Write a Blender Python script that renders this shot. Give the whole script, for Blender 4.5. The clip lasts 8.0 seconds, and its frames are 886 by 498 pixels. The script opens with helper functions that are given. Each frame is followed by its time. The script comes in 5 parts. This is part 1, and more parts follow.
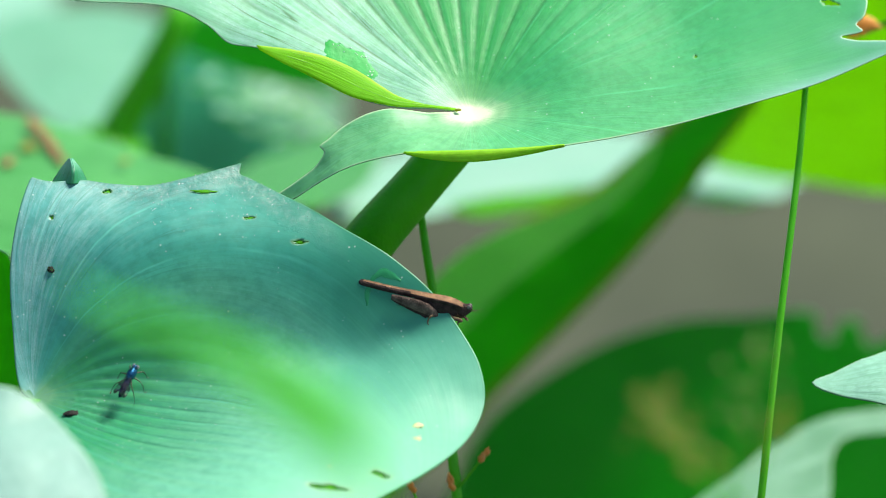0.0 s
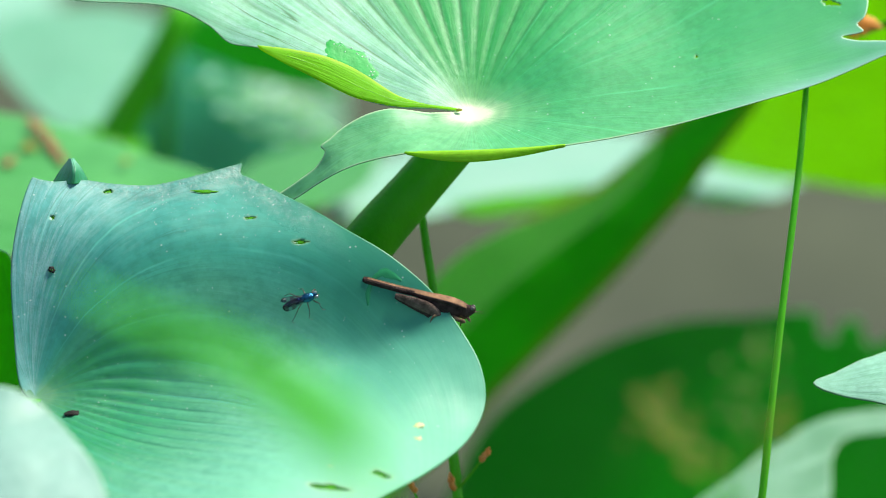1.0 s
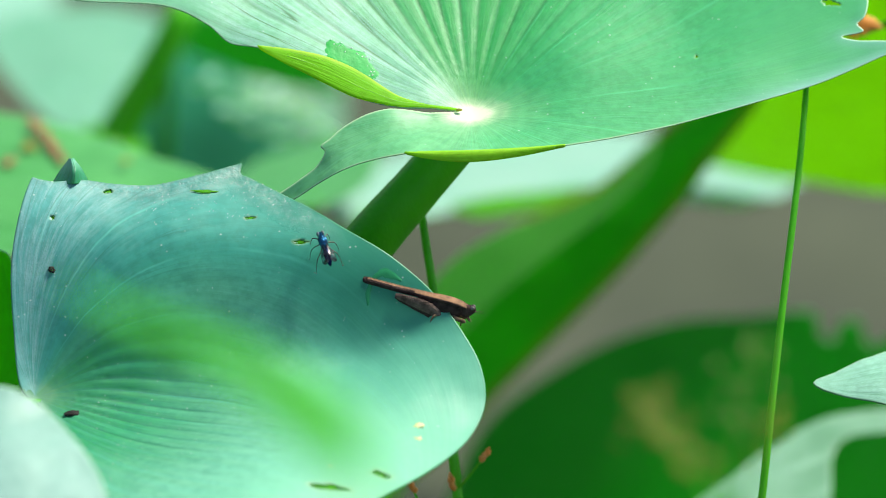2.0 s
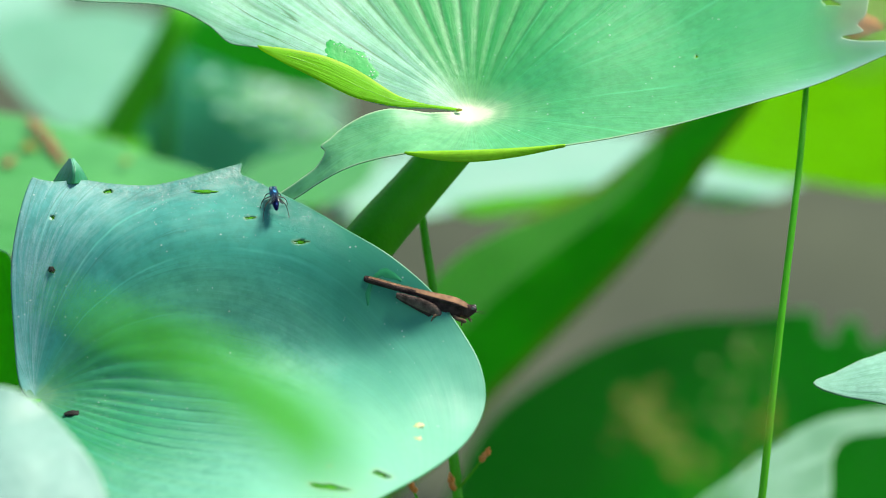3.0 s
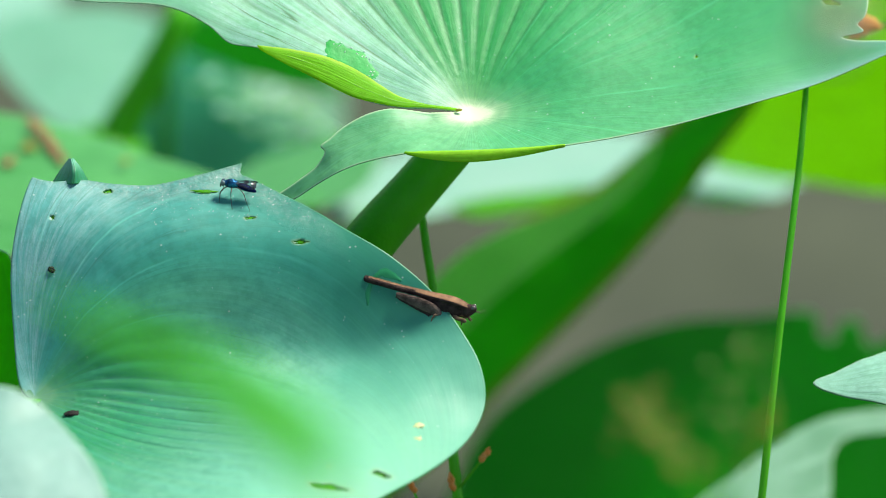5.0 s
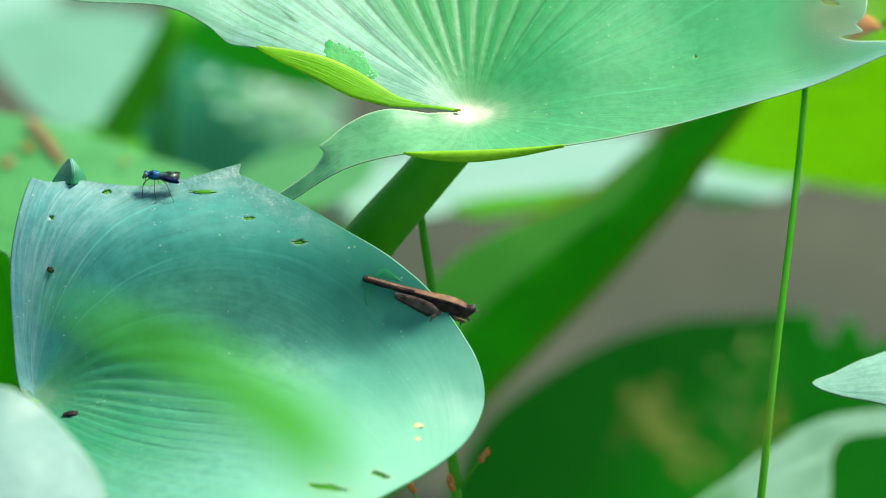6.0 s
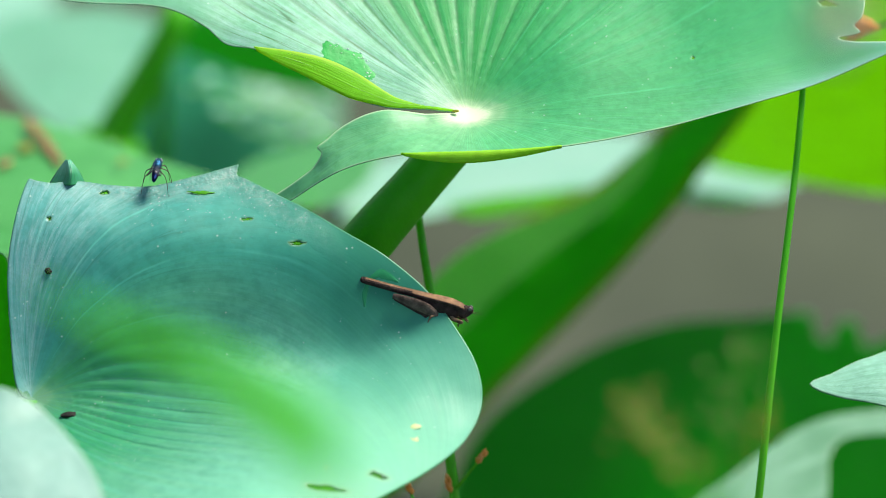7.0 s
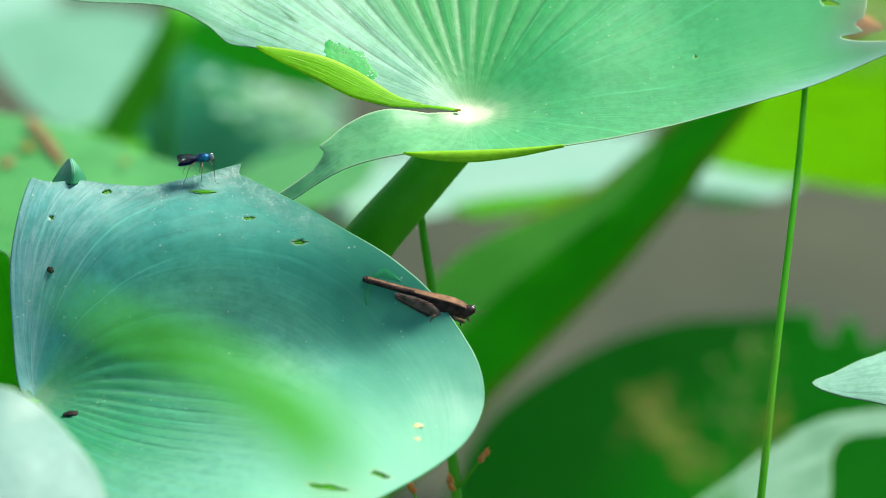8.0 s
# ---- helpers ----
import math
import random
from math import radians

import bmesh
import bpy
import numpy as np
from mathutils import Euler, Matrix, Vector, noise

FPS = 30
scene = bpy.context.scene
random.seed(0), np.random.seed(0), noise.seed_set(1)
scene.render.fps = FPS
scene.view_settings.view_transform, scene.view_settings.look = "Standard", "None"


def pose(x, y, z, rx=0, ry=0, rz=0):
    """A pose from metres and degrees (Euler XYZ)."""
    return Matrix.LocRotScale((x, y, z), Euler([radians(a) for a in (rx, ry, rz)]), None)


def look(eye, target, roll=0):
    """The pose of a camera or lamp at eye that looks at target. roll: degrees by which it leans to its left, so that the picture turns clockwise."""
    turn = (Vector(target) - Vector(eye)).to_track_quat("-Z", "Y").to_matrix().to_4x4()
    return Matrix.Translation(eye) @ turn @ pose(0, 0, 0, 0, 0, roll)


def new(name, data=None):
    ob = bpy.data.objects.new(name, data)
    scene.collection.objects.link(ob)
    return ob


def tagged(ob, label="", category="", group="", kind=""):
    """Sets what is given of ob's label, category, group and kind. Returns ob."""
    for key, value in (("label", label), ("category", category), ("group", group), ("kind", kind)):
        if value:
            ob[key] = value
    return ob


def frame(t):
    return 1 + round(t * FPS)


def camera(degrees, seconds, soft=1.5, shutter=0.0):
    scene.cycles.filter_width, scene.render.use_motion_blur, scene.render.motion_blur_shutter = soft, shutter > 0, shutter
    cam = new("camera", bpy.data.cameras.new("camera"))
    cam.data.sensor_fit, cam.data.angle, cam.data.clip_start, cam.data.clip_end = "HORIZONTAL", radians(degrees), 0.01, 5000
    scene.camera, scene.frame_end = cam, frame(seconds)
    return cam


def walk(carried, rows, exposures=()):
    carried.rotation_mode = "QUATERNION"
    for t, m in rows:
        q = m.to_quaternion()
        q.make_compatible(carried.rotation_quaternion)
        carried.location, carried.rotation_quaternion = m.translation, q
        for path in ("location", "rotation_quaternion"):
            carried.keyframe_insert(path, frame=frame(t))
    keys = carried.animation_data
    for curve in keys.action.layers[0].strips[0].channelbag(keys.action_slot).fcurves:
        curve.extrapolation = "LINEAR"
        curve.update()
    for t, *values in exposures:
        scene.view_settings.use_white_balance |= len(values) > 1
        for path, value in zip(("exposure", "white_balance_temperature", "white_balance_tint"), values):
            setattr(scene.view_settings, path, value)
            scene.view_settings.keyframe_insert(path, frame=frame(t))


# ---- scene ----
# A macro view of marsh plants: broad leaves over muddy water, a groundhopper
# on a leaf margin and a long-legged fly. Shapes are written in millimetres.
MM = 0.001
EYE = (0.00000, -0.54378, 0.47357)

cam = camera(11.42, 8.0, soft=0.9)
cam.data.dof.use_dof = True
cam.data.dof.focus_distance = 0.605
cam.data.dof.aperture_fstop = 14.5
walk(cam, [(0, look(EYE, (0.000115, 0.000000, 0.220000))), (0.5, look(EYE, (0.000077, 0.000000, 0.220000))), 
    (1, look(EYE, (0.000000, 0.000000, 0.220000))), (1.5, look(EYE, (0.000000, 0.000000, 0.220000))), 
    (3, look(EYE, (0.000000, 0.000000, 0.220000))), (4, look(EYE, (0.000000, 0.000000, 0.220000))), 
    (4.7, look(EYE, (0.000000, 0.000000, 0.220000))), (6, look(EYE, (0.000153, 0.000016, 0.220035))), 
    (6.5, look(EYE, (0.000038, 0.000032, 0.220069))), (7, look(EYE, (0.000459, 0.000065, 0.220139))), 
    (7.5, look(EYE, (0.000229, 0.000032, 0.220069))), (8, look(EYE, (0.000153, 0.000016, 0.220035)))],
    exposures=[(0, 0.84), (1.5, 0.81), (3.5, 0.77), (4.7, 0.72), (8, 0.73)])

# ---- light ----
SUN_ELEVATION, SUN_AZIMUTH = radians(58), radians(64)  # azimuth from +y towards +x
world = bpy.data.worlds.new("world")
scene.world = world
world.use_nodes = True
wn = world.node_tree.nodes
sky = wn.new("ShaderNodeTexSky")
sky.sky_type, sky.sun_disc = "NISHITA", False
sky.sun_elevation, sky.sun_rotation = SUN_ELEVATION, SUN_AZIMUTH
wn["Background"].inputs["Strength"].default_value = 0.10
world.node_tree.links.new(sky.outputs["Color"], wn["Background"].inputs["Color"])
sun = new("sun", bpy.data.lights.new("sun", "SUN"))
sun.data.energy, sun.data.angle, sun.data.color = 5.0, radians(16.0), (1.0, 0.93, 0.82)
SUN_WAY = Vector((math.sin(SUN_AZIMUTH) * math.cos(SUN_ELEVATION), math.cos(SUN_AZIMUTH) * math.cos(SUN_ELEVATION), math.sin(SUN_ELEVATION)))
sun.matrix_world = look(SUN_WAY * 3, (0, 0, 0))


# ---- materials ----
class Nodes:
    """A small hand for wiring a material."""

    def __init__(self, name):
        self.mat = bpy.data.materials.new(name)
        self.mat.use_nodes = True
        self.tree = self.mat.node_tree
        self.tree.nodes.clear()
        self.out = self.add("ShaderNodeOutputMaterial")

    def add(self, kind, **inputs):
        node = self.tree.nodes.new(kind)
        for key, value in inputs.items():
            self.put(node, key.replace("_", " "), value)
        return node

    def put(self, node, key, value):
        socket = node.inputs[int(key)] if key.isdigit() else node.inputs[key]
        if isinstance(value, bpy.types.NodeSocket):
            self.tree.links.new(value, socket)
        else:
            socket.default_value = value

    def noise(self, vector, scale, detail=4.0, rough=0.55):
        return self.add("ShaderNodeTexNoise", Vector=vector, Scale=scale, Detail=detail, Roughness=rough).outputs["Fac"]

    def ramp(self, fac, stops):
        node = self.add("ShaderNodeValToRGB", Fac=fac)
        el = node.color_ramp.elements
        while len(el) < len(stops):
            el.new(0.5)
        for e, (at, colour) in zip(el, stops):
            e.position, e.color = at, (*colour, 1) if isinstance(colour, tuple) else (colour, colour, colour, 1)
        return node.outputs["Color"]

    def math(self, op, a, b=0.0, clamp=False):
        node = self.add("ShaderNodeMath")
        node.operation, node.use_clamp = op, clamp
        self.put(node, "0", a)
        self.put(node, "1", b)
        return node.outputs[0]

    def mix(self, fac, a, b, kind="MIX"):
        node = self.add("ShaderNodeMix")
        node.data_type, node.blend_type = "RGBA", kind
        self.put(node, "0", fac)
        for i, v in ((6, a), (7, b)):
            self.put(node, str(i), (*v, 1) if isinstance(v, tuple) else v)
        return node.outputs[2]

    def attribute(self, name):
        node = self.add("ShaderNodeAttribute")
        node.attribute_name = name
        return node.outputs["Fac"]

    def end(self, shader):
        self.tree.links.new(shader, self.out.inputs["Surface"])
        return self.mat


def leaf_material(name, dark, light, glow, rough=0.36, through_share=0.4, veins=60.0, vein_depth=0.25, wax=0.3, specular=0.5, spots=0.5, node=0.0, streaks=0.55, bloom=0.0, creases=0.0, glitter=0.35, worn_sheen=None, crease_side=None, crust=0.0, outer=None, upper=None, rim_pale=0.4, rim_width=0.3, rim_colour=(0.50, 0.70, 0.45), groove=None, zones=None, core=None, margin_sheen=0.0):
    """Waxy leaf: two greens mottled along the veins, light shining through as glow."""
    n = Nodes(name)
    pos = n.add("ShaderNodeTexCoord").outputs["Object"]
    vein, along, rim = n.attribute("vein"), n.attribute("along"), n.attribute("rim")
    comb = n.add("ShaderNodeCombineXYZ", X=n.math("MULTIPLY", vein, veins), Y=n.math("MULTIPLY", along, 2.0)).outputs[0]
    streak = n.noise(comb, 1.0, 3.0, 0.6)
    fine = n.noise(n.add("ShaderNodeCombineXYZ", X=n.math("MULTIPLY", vein, veins * 4), Y=n.math("MULTIPLY", along, 5.0)).outputs[0], 1.0, 2.0)
    patch = n.noise(pos, 55.0, 5.0)
    calm = n.ramp(n.math("MULTIPLY", along, 0.5), [(0.42, 1.0), (0.56, 0.2)])  # markings fade towards the tip
    grain = n.noise(pos, 2600.0, 2.0)
    colour = n.mix(n.ramp(patch, [(0.3, 0.0), (0.7, 1.0)]), dark, light)
    if outer is not None:  # sunlight on the tip painted paler; bluer on the upper lobe
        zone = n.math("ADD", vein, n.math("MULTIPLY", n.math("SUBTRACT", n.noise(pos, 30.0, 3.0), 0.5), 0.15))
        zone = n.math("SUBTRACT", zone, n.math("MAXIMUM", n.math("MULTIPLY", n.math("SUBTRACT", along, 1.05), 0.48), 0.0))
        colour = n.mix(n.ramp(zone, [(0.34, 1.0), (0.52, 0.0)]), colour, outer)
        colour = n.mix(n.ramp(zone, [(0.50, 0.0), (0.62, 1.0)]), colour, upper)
        # sky sheen over the left lobes, painted as pale blue
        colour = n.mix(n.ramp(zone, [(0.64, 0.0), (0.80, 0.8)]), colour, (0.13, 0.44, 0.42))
        # shade on the far upper margin, painted as darker green
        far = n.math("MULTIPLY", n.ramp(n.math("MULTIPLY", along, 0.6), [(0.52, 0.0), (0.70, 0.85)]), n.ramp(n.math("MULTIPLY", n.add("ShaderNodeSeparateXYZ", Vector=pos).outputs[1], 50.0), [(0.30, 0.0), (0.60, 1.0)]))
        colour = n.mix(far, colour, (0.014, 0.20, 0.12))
    if zones is not None:  # each lobe has its own green; sheen on the left lobe painted paler
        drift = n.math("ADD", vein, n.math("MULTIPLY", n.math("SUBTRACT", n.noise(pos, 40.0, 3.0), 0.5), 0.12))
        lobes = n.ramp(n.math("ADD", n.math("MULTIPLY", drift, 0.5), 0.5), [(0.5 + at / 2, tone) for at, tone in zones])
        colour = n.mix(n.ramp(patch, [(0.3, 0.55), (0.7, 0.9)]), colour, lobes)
    if core is not None:  # greener round the stalk, where the bloom is rubbed off
        reach = n.math("ADD", along, n.math("MULTIPLY", n.math("SUBTRACT", n.noise(comb, 0.6, 3.0), 0.5), 0.3))
        colour = n.mix(n.math("MULTIPLY", n.ramp(reach, [(0.36, 1.0), (0.85, 0.0)]), n.ramp(vein, [(0.40, 1.0), (0.56, 0.0)])), colour, core)
    colour = n.mix(n.math("MULTIPLY", n.ramp(streak, [(0.42, 0.0), (0.68, 1.0)]), n.math("MULTIPLY", calm, streaks)), colour, tuple(min(1, v * 1.5 + 0.02) for v in light))
    colour = n.mix(n.math("MULTIPLY", n.ramp(fine, [(0.5, 0.0), (0.75, 1.0)]), n.math("MULTIPLY", calm, streaks * 0.7)), colour, tuple(v * 0.55 for v in dark))
    # fine mottling of the skin
    mottle = n.ramp(n.noise(pos, 800.0, 4.0, 0.65), [(0.42, 0.0), (0.62, 1.0)])
    colour = n.mix(n.math("MULTIPLY", n.math("MULTIPLY", mottle, calm), 0.3), colour, tuple(v * 0.6 for v in dark))
    # the main veins, thin and pale
    ray = n.math("ABSOLUTE", n.math("SINE", n.math("MULTIPLY", n.math("ADD", vein, n.math("MULTIPLY", n.math("SUBTRACT", patch, 0.5), 0.03)), 30.0)))
    lines = n.math("MULTIPLY", n.ramp(ray, [(0.0, 1.0), (0.09, 0.0)]), n.ramp(n.noise(pos, 70.0, 2.0), [(0.4, 0.0), (0.6, 1.0)]))
    colour = n.mix(n.math("MULTIPLY", n.math("MULTIPLY", lines, calm), 0.45), colour, tuple(min(1, v * 1.6 + 0.05) for v in light))
    # thin pale cuticle line along the margin; on the fresh leaf a painted lit edge
    colour = n.mix(n.math("MULTIPLY", n.ramp(n.math("DIVIDE", rim, rim_width), [(0.15, 1.0), (1.0, 0.0)]), rim_pale), colour, rim_colour)
    if margin_sheen:  # blue-white sheen painted along the outer part of one margin
        sheen_mask = n.math("MULTIPLY", n.ramp(n.math("MULTIPLY", rim, 0.2), [(0.03, 1.0), (0.3, 0.3), (0.8, 0.0)]), n.ramp(n.math("MULTIPLY", along, 0.5), [(0.34, 0.0), (0.56, 1.0)]))
        sheen_mask = n.math("MULTIPLY", sheen_mask, n.ramp(n.math("ADD", vein, 1.0), [(0.55, 1.0), (0.62, 0.0)]))
        colour = n.mix(n.math("MULTIPLY", sheen_mask, margin_sheen), colour, (0.33, 0.55, 0.64))
    # scuffed waxy bloom and painted white sheen in patches, drawn out along the veins
    scuff_sheen = n.math("MULTIPLY", n.ramp(n.noise(pos, 45.0, 3.0), [(0.48, 0.0), (0.68, 1.0)]), n.ramp(n.noise(comb, 3.0, 4.0, 0.7), [(0.5, 0.0), (0.66, 1.0)]))
    if worn_sheen is not None:  # strongest on one lobe, where its sheen is painted with the wear
        lobe = n.ramp(vein, [(worn_sheen, 0.0), (worn_sheen + 0.1, 1.0), (0.8, 1.0), (0.92, 0.0)])
        scuff_sheen = n.math("ADD", n.math("MULTIPLY", scuff_sheen, 0.2), n.math("MULTIPLY", lobe, n.ramp(n.noise(comb, 2.2, 5.0, 0.75), [(0.42, 0.0), (0.62, 0.8)])), clamp=True)
    scuff_sheen = n.math("MULTIPLY", scuff_sheen, n.ramp(n.noise(pos, 5000.0, 2.0), [(0.3, 0.45), (0.6, 1.0)]))
    colour = n.mix(n.math("MULTIPLY", n.math("MULTIPLY", scuff_sheen, calm), bloom), colour, (0.40, 0.60, 0.60))
    if crust:  # grey dried silt along part of the upper margin
        silt = n.math("MULTIPLY", n.ramp(vein, [(0.50, 0.0), (0.58, 1.0)]), n.ramp(n.math("ADD", n.math("MULTIPLY", rim, 0.1), n.math("MULTIPLY", n.noise(pos, 260.0, 5.0, 0.7), 0.5)), [(0.42, 1.0), (0.72, 0.0)]))
        silt = n.math("MULTIPLY", silt, n.ramp(n.math("MULTIPLY", along, 0.7), [(0.43, 0.0), (0.52, 1.0), (0.72, 1.0), (0.80, 0.0)]))
        speck = n.ramp(n.noise(pos, 1900.0, 4.0, 0.7), [(0.38, 0.25), (0.62, 1.0)])
        colour = n.mix(n.math("MULTIPLY", n.math("MULTIPLY", silt, speck), crust), colour, n.mix(n.ramp(n.noise(pos, 700.0, 4.0, 0.7), [(0.4, 0.0), (0.62, 1.0)]), (0.08, 0.19, 0.16), (0.23, 0.33, 0.30)))
    # thin uneven creases between the veins
    wander = n.noise(n.add("ShaderNodeCombineXYZ", X=n.math("MULTIPLY", vein, veins * 0.8), Y=n.math("MULTIPLY", along, 0.7)).outputs[0], 1.0, 2.0, 0.5)
    crease = n.ramp(n.math("ABSOLUTE", n.math("SUBTRACT", wander, 0.5)), [(0.004, 1.0), (0.014, 0.0)])
    crease = n.math("MULTIPLY", crease, n.ramp(n.noise(pos, 60.0, 3.0), [(0.42, 0.0), (0.6, 1.0)]))
    if crease_side is not None:
        crease = n.math("MULTIPLY", crease, n.ramp(n.math("ABSOLUTE", n.math("SUBTRACT", vein, crease_side)), [(0.14, 1.0), (0.3, 0.1)]))
    crease = n.math("MULTIPLY", crease, n.ramp(along, [(0.12, 0.0), (0.4, 1.0)]))
    colour = n.mix(n.math("MULTIPLY", n.math("MULTIPLY", crease, calm), creases), colour, tuple(v * 0.35 for v in dark))
    if groove is not None:  # shade in the furrows between the ribs, painted darker
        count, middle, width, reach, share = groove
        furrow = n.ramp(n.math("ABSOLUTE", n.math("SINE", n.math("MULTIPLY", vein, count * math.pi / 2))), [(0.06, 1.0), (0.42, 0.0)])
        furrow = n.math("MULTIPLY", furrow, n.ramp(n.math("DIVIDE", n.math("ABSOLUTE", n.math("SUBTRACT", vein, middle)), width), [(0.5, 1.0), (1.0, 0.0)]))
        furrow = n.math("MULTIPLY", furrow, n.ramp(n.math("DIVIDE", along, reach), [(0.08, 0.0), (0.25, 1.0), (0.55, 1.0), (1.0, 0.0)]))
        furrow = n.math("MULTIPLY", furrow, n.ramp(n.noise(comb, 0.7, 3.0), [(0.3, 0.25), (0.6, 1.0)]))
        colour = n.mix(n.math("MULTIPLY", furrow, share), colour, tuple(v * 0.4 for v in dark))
    # pale knot where the veins meet, its glare painted in, running out along them
    flat = n.add("ShaderNodeMapping", Vector=pos, Scale=(0.62, 1.15, 0.0)).outputs[0]
    reach = n.add("ShaderNodeVectorMath", **{"0": flat})
    reach.operation = "LENGTH"
    knot = n.math("MULTIPLY", reach.outputs["Value"], 1.0 / (40.0 * MM))
    knot = n.math("ADD", knot, n.math("MULTIPLY", n.math("SUBTRACT", n.noise(pos, 420.0, 3.0, 0.6), 0.5), 0.05))
    knot = n.math("ADD", knot, n.math("MULTIPLY", n.math("SUBTRACT", streak, 0.5), 0.05))
    colour = n.mix(n.math("MULTIPLY", n.ramp(knot, [(0.0, 1.0), (0.035, 0.95), (0.055, 0.45), (0.09, 0.1), (0.18, 0.0)]), node), colour, (0.84, 0.93, 0.66))
    # browned edge round each feeding hole
    scar = n.attribute("scar")
    colour = n.mix(n.math("MULTIPLY", n.ramp(scar, [(0.3, 1.0), (0.8, 0.0)]), 0.15), colour, (0.45, 0.58, 0.25))
    colour = n.mix(n.math("MULTIPLY", n.ramp(scar, [(0.0, 1.0), (0.35, 0.0)]), 0.6), colour, (0.04, 0.09, 0.015))
    # scuffs, dust and pinhead blemishes
    dust = n.add("ShaderNodeTexVoronoi", Vector=pos, Scale=420.0)
    seed = n.ramp(n.add("ShaderNodeSeparateColor", Color=dust.outputs["Color"]).outputs[0], [(0.86, 0.0), (0.9, 1.0)])
    dot = n.math("MULTIPLY", n.ramp(dust.outputs["Distance"], [(0.03, 1.0), (0.07, 0.0)]), seed)
    colour = n.mix(n.math("MULTIPLY", dot, spots), colour, (0.62, 0.62, 0.50))
    flecks = n.add("ShaderNodeTexVoronoi", Vector=pos, Scale=1250.0)
    chosen = n.ramp(n.add("ShaderNodeSeparateColor", Color=flecks.outputs["Color"]).outputs[0], [(0.88, 0.0), (0.94, 1.0)])
    tiny = n.math("MULTIPLY", n.ramp(flecks.outputs["Distance"], [(0.1, 1.0), (0.22, 0.0)]), chosen)
    tiny = n.math("MULTIPLY", tiny, n.ramp(n.noise(pos, 120.0, 3.0), [(0.42, 0.0), (0.62, 1.0)]))
    colour = n.mix(n.math("MULTIPLY", tiny, glitter), colour, (0.70, 0.78, 0.68))
    height = n.math("ADD", n.math("MULTIPLY", streak, 0.7), n.math("ADD", n.math("MULTIPLY", fine, 0.35), n.math("MULTIPLY", grain, 0.12)))
    height = n.math("MULTIPLY", height, n.math("MULTIPLY", along, 6.0, clamp=True))
    bump = n.add("ShaderNodeBump", Strength=vein_depth, Distance=0.0006, Height=height).outputs[0]
    if crust:  # wrinkled where the silt has dried on
        wrinkle = n.math("MULTIPLY", n.noise(pos, 520.0, 3.0, 0.6), silt)
        bump = n.add("ShaderNodeBump", Strength=0.45, Distance=0.0006, Height=wrinkle, Normal=bump).outputs[0]
    rough_socket = n.math("ADD", n.math("MULTIPLY", n.noise(pos, 300.0, 3.0), 0.22), rough - 0.1)
    skin = n.add("ShaderNodeBsdfPrincipled", Base_Color=colour, Roughness=rough_socket, Normal=bump)
    skin.inputs["Specular IOR Level"].default_value = specular
    skin.inputs["Coat Weight"].default_value, skin.inputs["Coat Roughness"].default_value = wax, 0.3
    inner = n.mix(n.ramp(streak, [(0.35, 0.0), (0.7, 0.6)]), glow, tuple(v * 0.6 for v in glow))
    shine = n.add("ShaderNodeBsdfTranslucent", Color=inner, Normal=bump)
    both = n.add("ShaderNodeMixShader", Fac=through_share)
    n.tree.links.new(skin.outputs[0], both.inputs[1])
    n.tree.links.new(shine.outputs[0], both.inputs[2])
    return n.end(both.outputs[0])


def plain_material(name, low, high, scale=300.0, rough=0.5, bump=0.3, bump_scale=2000.0, metal=0.0, specular=0.5, stretch=(1, 1, 1), through_share=0.0, glow=(0, 0, 0)):
    """Two colours mottled in the thing's own space, fine relief, gloss that varies."""
    n = Nodes(name)
    pos = n.add("ShaderNodeMapping", Vector=n.add("ShaderNodeTexCoord").outputs["Object"], Scale=stretch).outputs[0]
    base = n.noise(pos, scale, 5.0)
    colour = n.mix(n.ramp(base, [(0.32, 0.0), (0.68, 1.0)]), low, high)
    relief = n.noise(pos, bump_scale, 3.0)
    nudge = n.add("ShaderNodeBump", Strength=bump, Distance=0.0003, Height=relief).outputs[0]
    shader = n.add("ShaderNodeBsdfPrincipled", Base_Color=colour, Metallic=metal, Roughness=n.math("ADD", n.math("MULTIPLY", relief, 0.2), rough - 0.1), Normal=nudge)
    shader.inputs["Specular IOR Level"].default_value = specular
    if not through_share:
        return n.end(shader.outputs[0])
    shine = n.add("ShaderNodeBsdfTranslucent", Color=(*glow, 1), Normal=nudge)
    both = n.add("ShaderNodeMixShader", Fac=through_share)
    n.tree.links.new(shader.outputs[0], both.inputs[1])
    n.tree.links.new(shine.outputs[0], both.inputs[2])
    return n.end(both.outputs[0])


